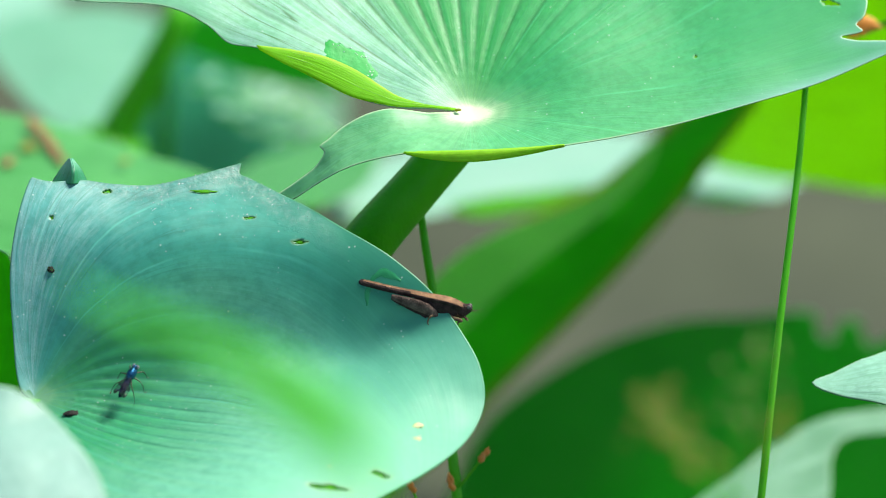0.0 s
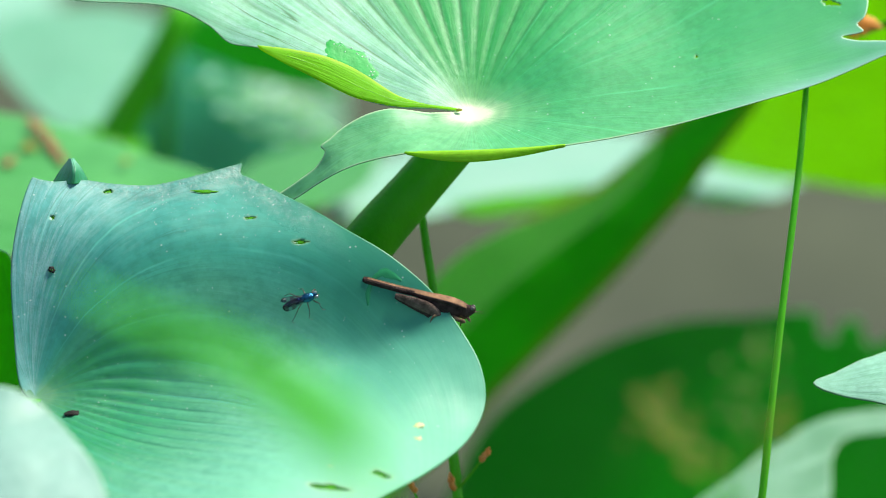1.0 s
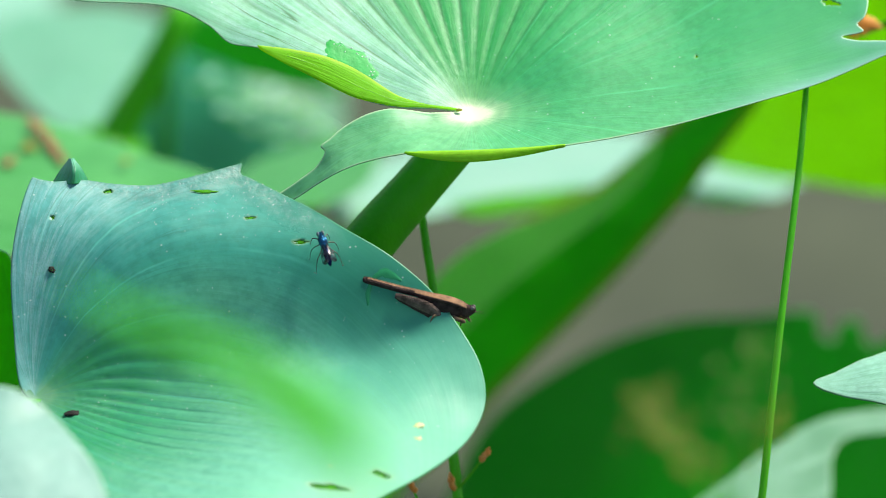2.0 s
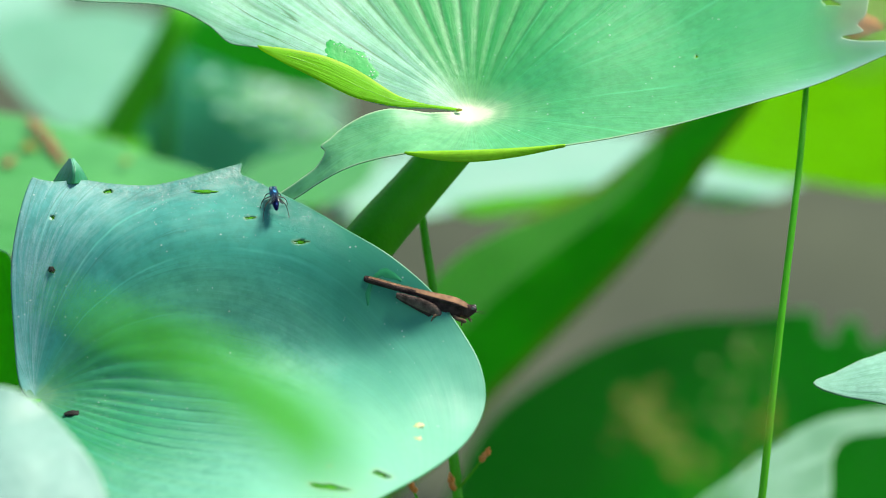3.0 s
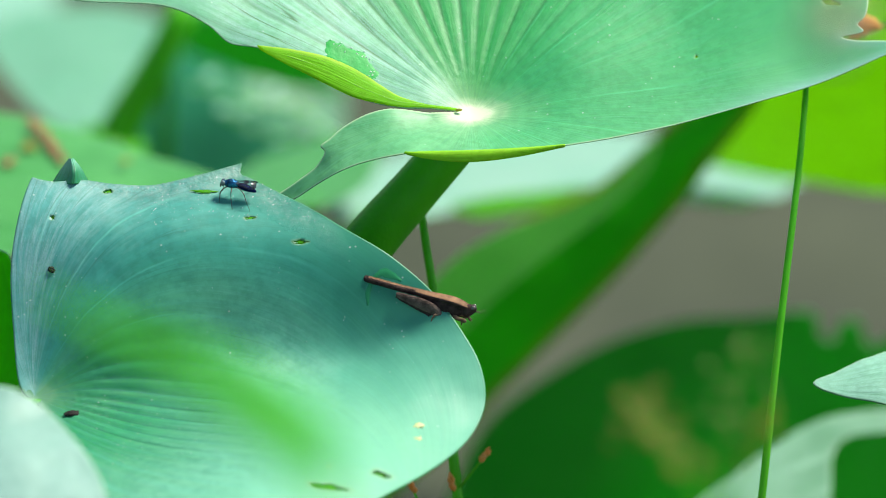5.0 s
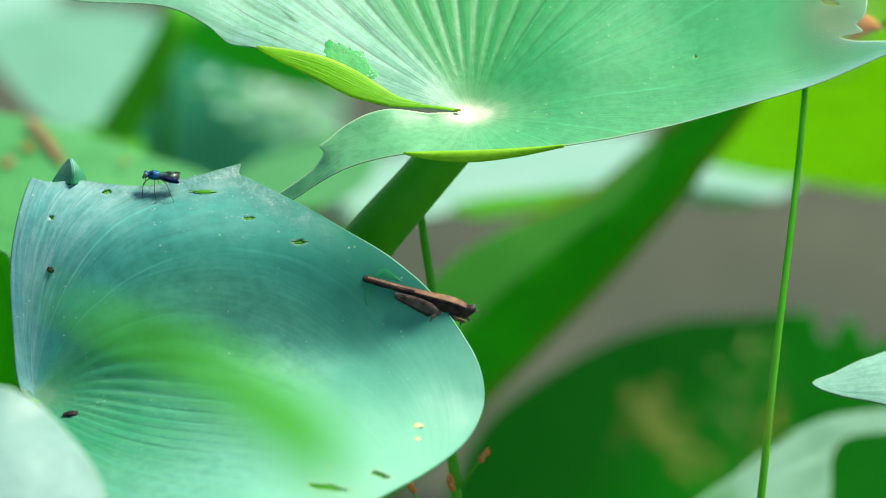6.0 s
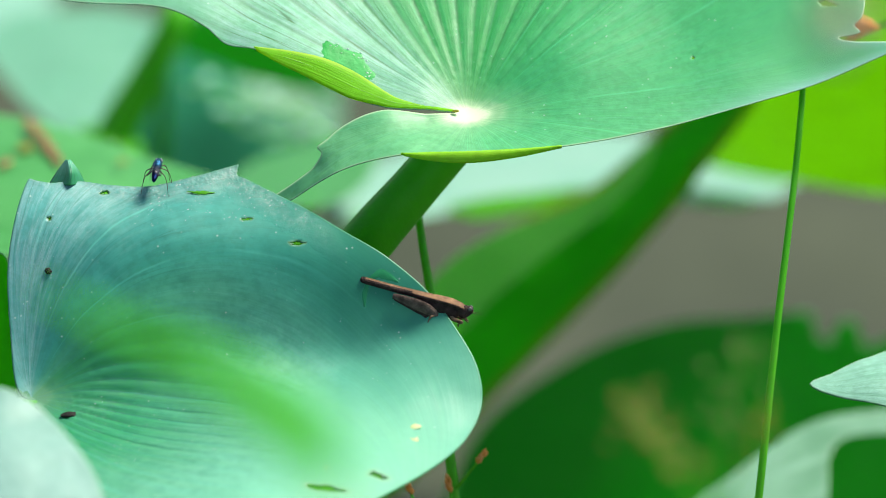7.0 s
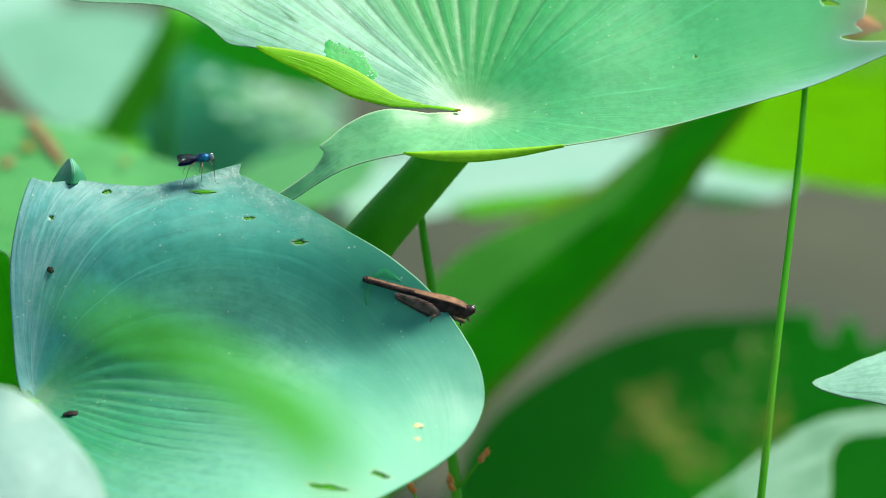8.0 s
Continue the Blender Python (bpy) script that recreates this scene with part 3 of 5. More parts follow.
def stem(parent, name, knots, radii, material, n=60, around=18, ribs=0, rib=0.0, flat=1.0, label=""):
    """A stem whose knots are in the place's own millimetres, put into its thing's space."""
    verts, faces = tube_geometry(knots, radii, n, around, ribs, rib, flat)
    if parent is not None:
        inv = parent.matrix_basis.inverted()
        verts = [tuple((inv @ (Vector(v) * MM)) / MM) for v in verts]
    return mesh_part(name, verts, faces, material, parent, label)


def blob_geometry(sections, around=16, power=2.0):
    """Body skinned over cross sections (x, z, half width, half height) along x."""
    verts, faces = [], []
    for x, z, a, b in sections:
        for j in range(around):
            w = 2 * math.pi * j / around
            c, s = math.cos(w), math.sin(w)
            verts.append((x, math.copysign(abs(c) ** (2 / power), c) * a, z + math.copysign(abs(s) ** (2 / power), s) * b))
    m = len(sections)
    for i in range(m - 1):
        for j in range(around):
            k = (j + 1) % around
            faces.append((i * around + j, (i + 1) * around + j, (i + 1) * around + k, i * around + k))
    faces.append(tuple(range(around)))
    faces.append(tuple((m - 1) * around + j for j in range(around))[::-1])
    return verts, faces


def ball_geometry(centre, radii, rings=10, around=14):
    verts, faces = [], []
    for i in range(1, rings):
        t = math.pi * i / rings
        for j in range(around):
            w = 2 * math.pi * j / around
            verts.append((centre[0] + radii[0] * math.cos(t), centre[1] + radii[1] * math.sin(t) * math.cos(w), centre[2] + radii[2] * math.sin(t) * math.sin(w)))
    for i in range(rings - 2):
        for j in range(around):
            k = (j + 1) % around
            faces.append((i * around + j, i * around + k, (i + 1) * around + k, (i + 1) * around + j))
    faces.append(tuple(range(around))[::-1])
    faces.append(tuple((rings - 2) * around + j for j in range(around)))
    return verts, faces


def joined(*parts):
    verts, faces = [], []
    for v, f in parts:
        n = len(verts)
        verts += [tuple(p) for p in v]
        faces += [tuple(i + n for i in q) for q in f]
    return verts, faces


# ---- ground ----
def build_ground():
    """Muddy shallow margin, one sheet to the horizon, finer and rougher near the plants."""
    ring = np.concatenate([np.linspace(0, 1.5, 50), np.geomspace(1.6, 900, 40)])
    around = 96
    verts, faces = [], []
    for i, r in enumerate(ring):
        for j in range(around):
            w = 2 * math.pi * j / around
            x, y = r * math.cos(w), r * math.sin(w)
            z = (noise.noise((x * 5, y * 5, 0)) * 0.012 + noise.noise((x * 22, y * 22, 3)) * 0.004) * min(1, r / 0.2) if r < 8 else 0
            verts.append((x, y, z))
    for i in range(len(ring) - 1):
        for j in range(around):
            k = (j + 1) % around
            faces.append((i * around + j, (i + 1) * around + j, (i + 1) * around + k, i * around + k))
    ob = mesh_part("ground", verts, faces, M_MUD, scale=1.0)
    tagged(ob, "pale grey-brown wet mud at the water's edge", "ground", kind="structure")


build_ground()


# ---- the two sharp leaves ----
def build_lower_leaf():
    ob = thing("marsh_leaf", pose(*(-0.0552, -0.0096, 0.2029, 28.5, 1.0, 0.5)), "broad blue-green heart-shaped leaf with chewed holes and dusty top", "leaf", "marsh leaves")
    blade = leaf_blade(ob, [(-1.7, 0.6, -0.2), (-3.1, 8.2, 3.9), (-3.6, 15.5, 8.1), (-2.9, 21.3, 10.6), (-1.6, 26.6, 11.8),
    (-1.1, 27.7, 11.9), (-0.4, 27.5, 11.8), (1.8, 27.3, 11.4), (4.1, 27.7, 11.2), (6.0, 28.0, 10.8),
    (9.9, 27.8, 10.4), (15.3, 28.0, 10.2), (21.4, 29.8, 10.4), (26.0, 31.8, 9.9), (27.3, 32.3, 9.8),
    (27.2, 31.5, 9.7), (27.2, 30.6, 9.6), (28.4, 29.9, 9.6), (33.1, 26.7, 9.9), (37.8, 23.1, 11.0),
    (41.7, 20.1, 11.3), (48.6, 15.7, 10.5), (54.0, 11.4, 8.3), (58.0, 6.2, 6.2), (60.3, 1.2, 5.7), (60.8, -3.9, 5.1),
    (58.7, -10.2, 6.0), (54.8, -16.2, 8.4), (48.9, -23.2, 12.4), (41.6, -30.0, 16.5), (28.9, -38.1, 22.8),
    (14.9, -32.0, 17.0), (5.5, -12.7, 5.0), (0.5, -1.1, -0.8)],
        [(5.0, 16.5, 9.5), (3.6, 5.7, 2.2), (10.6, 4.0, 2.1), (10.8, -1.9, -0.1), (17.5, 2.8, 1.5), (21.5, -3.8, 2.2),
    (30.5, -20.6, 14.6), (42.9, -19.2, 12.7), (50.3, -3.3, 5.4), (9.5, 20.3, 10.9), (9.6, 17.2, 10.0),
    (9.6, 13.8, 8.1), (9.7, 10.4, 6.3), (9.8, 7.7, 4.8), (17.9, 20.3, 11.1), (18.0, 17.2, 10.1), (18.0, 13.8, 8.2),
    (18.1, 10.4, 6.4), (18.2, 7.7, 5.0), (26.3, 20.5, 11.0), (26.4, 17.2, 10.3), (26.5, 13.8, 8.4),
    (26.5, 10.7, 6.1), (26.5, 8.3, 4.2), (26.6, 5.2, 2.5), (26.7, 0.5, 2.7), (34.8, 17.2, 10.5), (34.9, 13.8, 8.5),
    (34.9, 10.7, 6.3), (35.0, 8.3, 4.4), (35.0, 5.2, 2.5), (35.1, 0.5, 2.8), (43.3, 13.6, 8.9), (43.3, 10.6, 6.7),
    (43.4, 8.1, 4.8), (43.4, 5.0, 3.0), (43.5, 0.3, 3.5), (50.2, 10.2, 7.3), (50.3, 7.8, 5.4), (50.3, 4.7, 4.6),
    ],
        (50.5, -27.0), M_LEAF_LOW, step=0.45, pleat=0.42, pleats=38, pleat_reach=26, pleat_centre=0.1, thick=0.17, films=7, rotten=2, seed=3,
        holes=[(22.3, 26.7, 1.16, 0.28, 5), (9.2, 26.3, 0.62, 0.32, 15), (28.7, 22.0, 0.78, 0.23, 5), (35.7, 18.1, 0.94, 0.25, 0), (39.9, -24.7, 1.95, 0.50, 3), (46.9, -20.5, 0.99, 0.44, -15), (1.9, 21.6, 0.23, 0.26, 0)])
    ridge = [(4.4, 26.7, 11.8), (4.6, 28.2, 12.7), (4.1, 30.6, 12.4)]
    for side in ([(1.4, 28.3, 9.6), (2.5, 30.0, 10.4), (3.8, 31.0, 11.9)], [(6.4, 28.4, 9.8), (5.4, 30.0, 10.7), (4.3, 30.8, 12.1)]):
        ribbon(ob, "folded_tip", ridge, side, M_LEAF_LOW, n=24, bulge=0.0, label="small folded tip of the leaf margin")
    for i, (x, y, z) in enumerate(((51.8, -9.2, 6.9), (51.8, -11.8, 7.7), (39.8, -20.8, 13.9))):
        v, f = ball_geometry((x, y, z + 0.02), (0.75, 0.32, 0.07), 8, 14)
        v = [(a + 0.7 * noise.noise((a * 1.3, b * 2, 1)), b + 0.45 * noise.noise((a * 1.6, b * 1.5, 5)), c) for a, b, c in v]
        mesh_part("pale_scar", v, f, M_SCAR, ob, "pale yellow healed scar")
    stem(ob, "petiole", [(-55.6, -8.8, 202.3), (-61.9, -2.8, 151.7), (-73.1, 15.2, 70.8), (-80.6, 31.2, -4.0)], [1.6, 2.2, 2.8, 3.2], M_PETIOLE)
    return blade


def build_upper_leaf():
    ob = thing("marsh_leaf", pose(*(0.0040, 0.0169, 0.2325, 33.1, 0.4, 0.3)), "large fresh green heart-shaped leaf with ribbed veins and rolled margin", "leaf", "marsh leaves")
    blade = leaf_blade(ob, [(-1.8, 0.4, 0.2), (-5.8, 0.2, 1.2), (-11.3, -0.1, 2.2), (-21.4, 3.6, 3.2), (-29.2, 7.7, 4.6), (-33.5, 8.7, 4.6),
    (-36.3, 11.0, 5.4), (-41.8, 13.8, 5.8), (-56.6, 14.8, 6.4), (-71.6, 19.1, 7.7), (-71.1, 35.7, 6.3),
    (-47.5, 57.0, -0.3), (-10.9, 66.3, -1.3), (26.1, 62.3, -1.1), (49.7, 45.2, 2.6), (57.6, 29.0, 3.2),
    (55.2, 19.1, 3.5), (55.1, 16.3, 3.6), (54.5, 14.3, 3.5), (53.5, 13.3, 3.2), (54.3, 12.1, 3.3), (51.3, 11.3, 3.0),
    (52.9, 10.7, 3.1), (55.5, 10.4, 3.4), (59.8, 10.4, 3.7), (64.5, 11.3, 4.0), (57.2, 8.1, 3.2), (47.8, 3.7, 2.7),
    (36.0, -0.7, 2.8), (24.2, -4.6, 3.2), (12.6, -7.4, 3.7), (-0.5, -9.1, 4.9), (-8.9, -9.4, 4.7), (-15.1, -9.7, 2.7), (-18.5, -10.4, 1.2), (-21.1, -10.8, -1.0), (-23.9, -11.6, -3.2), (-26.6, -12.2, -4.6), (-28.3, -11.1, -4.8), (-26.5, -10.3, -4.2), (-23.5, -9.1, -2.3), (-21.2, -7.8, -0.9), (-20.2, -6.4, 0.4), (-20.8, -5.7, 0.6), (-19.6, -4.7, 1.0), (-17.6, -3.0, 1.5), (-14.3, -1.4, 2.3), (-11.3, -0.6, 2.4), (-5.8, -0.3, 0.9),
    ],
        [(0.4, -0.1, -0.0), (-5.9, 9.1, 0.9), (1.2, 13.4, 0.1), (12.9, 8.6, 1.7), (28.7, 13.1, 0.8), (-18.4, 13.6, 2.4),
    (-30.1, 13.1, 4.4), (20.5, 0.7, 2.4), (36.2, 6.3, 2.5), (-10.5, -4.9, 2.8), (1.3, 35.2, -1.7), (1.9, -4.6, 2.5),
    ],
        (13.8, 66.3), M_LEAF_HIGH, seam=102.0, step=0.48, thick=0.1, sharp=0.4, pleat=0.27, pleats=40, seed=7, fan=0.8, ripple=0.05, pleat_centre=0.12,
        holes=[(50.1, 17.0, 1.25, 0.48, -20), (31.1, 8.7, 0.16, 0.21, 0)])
    low_edge = [(-1.8, 0.5, 0.3), (-5.8, 0.3, 1.3), (-10.6, -0.1, 2.2), (-13.2, 0.3, 2.5), (-16.2, 0.95, 2.8), (-19.5, 2.5, 3.2), (-23.2, 4.4, 3.7), (-26.2, 5.8, 4.2), (-29.2, 7.6, 4.6)]
    high_edge = [(-2.3, 0.8, 0.3), (-7.2, 1.0, 1.4), (-10.1, 1.6, 2.1), (-12.3, 2.9, 2.5), (-14.4, 4.3, 2.9), (-16.7, 5.6, 3.3), (-20.1, 6.9, 3.9), (-24.6, 7.7, 4.4), (-29.6, 8.1, 4.8)]
    ribbon(ob, "rolled_margin", low_edge, high_edge, M_HEM, bulge=0.12, thick=0.2)
    for share, wide in ((0.45, 0.05), (0.75, 0.03)):
        line = [np.array(a) * (1 - share) + np.array(b) * share + (0, 0, 0.09 + 0.12 * 4 * share * (1 - share)) for a, b in zip(low_edge[1:-1], high_edge[1:-1])]
        ribbon(ob, "margin_vein", [p - (0, wide, 0) for p in line], [p + (0, wide, 0) for p in line], M_VEIN, across=2, bulge=0.03, thick=0.03, label="pale vein of the rolled margin")
    mesh_part("scab", *ball_geometry((-1.8, 0.35, 0.7), (0.5, 0.2, 0.2), 8, 10), M_RUST_PALE, ob, "small brown scab at the stalk")
    ribbon(ob, "hem", [(-9.3, -9.4, 4.7), (-5.1, -9.2, 4.8), (-0.5, -9.1, 4.9), (6.4, -8.3, 4.3), (12.6, -7.4, 3.7)],
        [(-8.9, -9.5, 4.6), (-5.5, -10.1, 4.3), (-0.5, -10.3, 4.0), (5.7, -9.3, 3.7), (12.6, -7.4, 3.5),
    ], M_YOUNG, bulge=0.3)
    stem(ob, "petiole", [(3.9, 22.3, 228.0), (1.2, 22.3, 225.0), (-4.2, 20.6, 219.0), (-9.8, 19.3, 212.6), (-17.9, 17.5, 201.6), (-30.7, 11.2, 183.5), (-51.0, -5.4, 137.5), (-69.0, -34.8, 50.8)], [3.0, 4.2, 4.5, 4.6, 4.8, 5.0], M_PETIOLE, ribs=9, rib=0.03)
    return blade


low_blade = build_lower_leaf()
high_blade = build_upper_leaf()


# ---- leaves before and behind ----
def simple_leaf(where, margin, inner, tip, petiole, material, label, step=1.6, radius=(1.2, 2.0, 2.6), pleat=0.3, seed=1, **more):
    ob = thing("marsh_leaf", pose(*where), label, "leaf", "marsh leaves")
    leaf_blade(ob, margin, inner, tip, material, step=step, pleat=pleat, seed=seed, **more)
    stem(ob, "petiole", petiole, list(radius), M_PETIOLE, n=30, around=12)
    return ob


simple_leaf((-0.0579, -0.0654, 0.2264, 28.3, 3.1, 1.7), [(-0.4, 6.1, -0.4), (3.7, 6.4, -0.0), (6.5, 5.8, -0.3), (9.0, 4.5, -1.1), (12.3, 0.9, -1.1), (15.2, -3.6, -0.5),
    (17.2, -8.3, -0.1), (17.8, -14.8, 0.0), (12.1, -22.4, -1.0), (1.5, -24.0, -0.3), (-6.3, -7.2, -0.8),
    ],
    [(5.7, -3.9, 1.2)], (15.4, -21.8), [(-57.9, -65.4, 226.4), (-65.4, -65.4, 169.8), (-78.9, -65.4, 79.2), (-87.9, -65.4, -4.0)], M_LEAF_NEAR, "pale waxy leaf lobe close by the lower leaf", seed=11)
simple_leaf((0.0957, 0.1776, 0.1638, 128.9, 20.0, -23.0), [(-61.2, -33.7, -0.3), (-49.0, 12.6, -0.5), (-17.0, 58.6, 1.9), (-0.6, 24.5, 0.6), (0.8, -24.7, -0.1),
    (-6.0, -45.5, 0.2), (-21.2, -58.8, 0.6), (-38.3, -71.5, 1.2), (-50.1, -78.4, 1.6), (-60.0, -66.3, 1.0),
    ],
    [(-30.3, -17.7, 2.0)], (-57.1, -70.7), [(95.7, 177.6, 163.8), (105.7, 183.6, 122.8), (123.7, 201.6, 57.3), (135.7, 217.6, -4.0)], M_LEAF_GLOW, "yellow-green leaf with the sun shining through it", seed=12)
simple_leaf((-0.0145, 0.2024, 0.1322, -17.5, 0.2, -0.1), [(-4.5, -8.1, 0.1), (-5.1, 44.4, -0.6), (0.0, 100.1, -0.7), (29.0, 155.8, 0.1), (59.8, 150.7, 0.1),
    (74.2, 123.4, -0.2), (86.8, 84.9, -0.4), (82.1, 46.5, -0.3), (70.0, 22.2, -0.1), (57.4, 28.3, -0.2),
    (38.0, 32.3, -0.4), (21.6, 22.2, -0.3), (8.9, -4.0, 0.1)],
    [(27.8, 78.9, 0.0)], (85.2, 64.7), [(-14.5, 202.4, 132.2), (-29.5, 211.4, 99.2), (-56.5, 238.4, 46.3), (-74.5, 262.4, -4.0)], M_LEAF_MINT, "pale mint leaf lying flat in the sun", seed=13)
simple_leaf((0.0291, 0.2087, 0.1330, 5.1, -0.0, -0.0), [(-27.4, -3.0, 0.0), (-22.1, 0.0, 0.0), (-11.5, 3.0, 0.0), (0.1, 4.7, 0.0), (7.4, 1.9, 0.0), (-0.1, -2.6, 0.0),
    (-11.7, -4.1, 0.0), (-22.2, -6.8, 0.0)],
    [], (-25.8, -3.8), [(29.1, 208.7, 133.0), (-13.4, 211.7, 99.8), (-89.9, 220.7, 46.6), (-140.9, 228.7, -4.0)], M_LEAF_GLOW, "thin yellow-green leaf under the pale leaf", seed=26, pleat=0.1)
simple_leaf((0.0809, 0.2328, 0.0418, 103.7, 0.0, -0.0), [(-79.1, 0.0, 0.1), (-77.5, 25.5, -0.1), (-71.7, 38.5, -0.0), (-64.9, 45.8, 0.1), (-54.7, 54.5, 0.2),
    (-44.6, 60.3, 0.4), (-34.4, 63.6, 0.4), (-22.1, 64.9, 0.5), (-10.0, 65.4, 0.5), (-8.6, 59.8, 0.3),
    (-5.9, 58.3, 0.3), (-4.9, 63.1, 0.4), (-1.3, 63.4, 0.4), (0.6, 57.4, 0.2), (7.3, 60.6, 0.3), (20.0, 64.9, 0.4),
    (24.9, 0.0, -0.0), (-22.4, -6.1, 0.1)],
    [(-35.3, 35.2, 5.9)], (-71.7, 38.5), [(80.9, 232.8, 41.8), (88.4, 237.3, 31.3), (101.9, 250.8, 14.6), (110.9, 262.8, -4.0)], M_LEAF_DARK, "dark green shaded leaf with a notched margin", seed=14)
simple_leaf((0.0751, 0.0074, 0.1985, 14.3, 0.1, 0.0), [(-23.9, -3.4, -0.1), (-20.7, -1.3, -0.0), (-13.2, 3.5, 0.0), (-0.6, 10.8, 0.2), (1.7, 1.2, 0.0),
    (-2.5, -10.1, -0.0), (-14.1, -8.3, -0.0), (-20.1, -6.3, -0.1)],
    [(-14.6, -4.5, 1.3)], (-23.8, -3.4), [(75.1, 7.4, 198.5), (85.1, 10.4, 148.8), (103.1, 19.4, 69.5), (115.1, 27.4, -4.0)], M_LEAF_PALE, "pale sunlit leaf ending in a blunt tip", seed=15)
simple_leaf((0.0895, 0.1100, 0.1378, 12.8, -0.1, -0.0), [(-51.7, -26.8, 0.1), (-41.9, -14.2, -0.0), (-34.0, -5.7, 0.0), (-26.2, -0.3, 0.1), (-15.9, 2.3, 0.1),
    (0.7, 7.2, 0.2), (-0.4, -4.3, -0.1), (-16.4, -3.6, -0.0), (-22.8, -5.0, -0.0), (-25.5, -9.2, -0.1),
    (-26.5, -18.4, -0.1), (-30.1, -31.0, 0.1), (-42.8, -31.0, 0.1)],
    [], (-50.7, -26.1), [(89.5, 110.0, 137.8), (97.0, 113.0, 103.4), (110.5, 122.0, 48.2), (119.5, 130.0, -4.0)], M_LEAF_ARCH, "pale arching leaf above dark leaves", seed=16)
scabbed = simple_leaf((-0.0826, 0.1245, 0.1734, 6.6, 0.4, 0.1), [(-4.5, 26.6, 0.4), (7.4, 23.2, 0.4), (13.2, 22.3, 0.4), (23.2, 16.8, 0.4), (33.0, 10.6, 0.3), (41.8, 5.1, 0.4),
    (49.6, -2.7, 0.4), (38.2, -16.3, 0.4), (20.2, -19.9, 0.3), (0.4, -23.4, 0.2)],
    [(20.5, 2.0, 2.2)], (50.5, -2.7), [(-82.6, 124.5, 173.4), (-90.1, 129.0, 130.0), (-103.6, 142.5, 60.7), (-112.6, 154.5, -4.0)], M_LEAF_MID, "mid-green leaf with a brown scab", seed=17)
for x, y, wide, long, turn in ((14.0, 16.2, 1.2, 2.6, 25), (16.0, 12.4, 1.0, 2.6, 25), (17.7, 8.3, 1.1, 2.4, 20), (19.2, 4.6, 0.8, 1.9, 15), (13.6, 8.8, 1.5, 1.5, 0), (10.6, 3.5, 1.0, 1.8, -10), (30.0, 4.2, 1.1, 0.9, 0)):
    v, f = ball_geometry((0, 0, 0), (wide, long, 0.12), 8, 12)
    c, d = math.cos(radians(turn)), math.sin(radians(turn))
    v = [(x + (c * a - d * b) * (1 + 0.5 * noise.noise((a, b, x))), y + (d * a + c * b) * (1 + 0.4 * noise.noise((b, a, y))), 2.7 + h) for a, b, h in v]
    mesh_part("scab", v, f, M_SCAB if long > 1.7 else M_RUST_PALE, scabbed, "brown scab")
simple_leaf((-0.0720, 0.2612, 0.1242, -8.1, -0.1, 0.0), [(-25.7, 79.5, -0.3), (-19.9, 96.0, -0.0), (-6.8, 102.2, 0.1), (5.9, 98.4, -0.1), (10.9, 86.6, -0.3),
    (11.1, 51.4, -0.6), (8.2, 18.6, -0.4), (3.0, -2.3, 0.1), (-2.2, -0.9, 0.0), (-10.6, 18.6, -0.4),
    (-19.6, 46.7, -0.6)],
    [(-3.6, 45.5, 0.9)], (-0.3, 98.4), [(-72.0, 261.2, 124.2), (-77.0, 267.2, 93.2), (-86.0, 285.2, 43.5), (-92.0, 301.2, -4.0)], M_LEAF_GREY, "pale far leaf bleached by the sun", seed=18)
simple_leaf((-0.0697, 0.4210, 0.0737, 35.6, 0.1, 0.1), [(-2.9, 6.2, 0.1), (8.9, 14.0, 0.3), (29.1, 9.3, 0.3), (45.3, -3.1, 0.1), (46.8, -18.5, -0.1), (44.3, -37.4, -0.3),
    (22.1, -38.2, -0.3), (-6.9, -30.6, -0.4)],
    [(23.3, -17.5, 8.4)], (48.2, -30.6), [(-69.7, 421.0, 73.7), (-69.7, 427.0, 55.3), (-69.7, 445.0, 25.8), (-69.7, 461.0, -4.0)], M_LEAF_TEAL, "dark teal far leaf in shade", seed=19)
simple_leaf((-0.0559, 0.2969, 0.1326, 145.3, 0.2, -0.1), [(0.7, 11.2, 0.2), (9.7, 8.4, 0.1), (20.3, -14.0, -0.2), (31.1, -50.4, -0.2), (33.0, -70.0, 0.1),
    (23.2, -67.2, 0.1), (9.4, -44.8, -0.1), (-0.0, -19.6, -0.1)],
    [], (33.0, -70.0), [(-55.9, 296.9, 132.6), (-58.4, 302.9, 99.5), (-62.9, 320.9, 46.4), (-65.9, 336.9, -4.0)], M_LEAF_DARK, "narrow dark green leaf in shade", seed=20)
simple_leaf((-0.0227, 0.1796, 0.1462, -12.3, -0.2, 0.0), [(-16.7, 11.3, -0.0), (-12.5, 31.8, -0.1), (-5.6, 46.1, -0.0), (2.7, 57.4, 0.1), (9.3, 52.3, 0.0),
    (7.9, 11.3, -0.1), (0.2, -6.6, 0.1), (-11.0, -4.1, 0.1)],
    [], (-13.7, 11.3), [(-22.7, 179.6, 146.2), (-37.7, 185.6, 109.6), (-64.7, 203.6, 51.2), (-82.7, 219.6, -4.0)], M_LEAF_SAGE, "small pale leaf behind the leaf tail", seed=21)
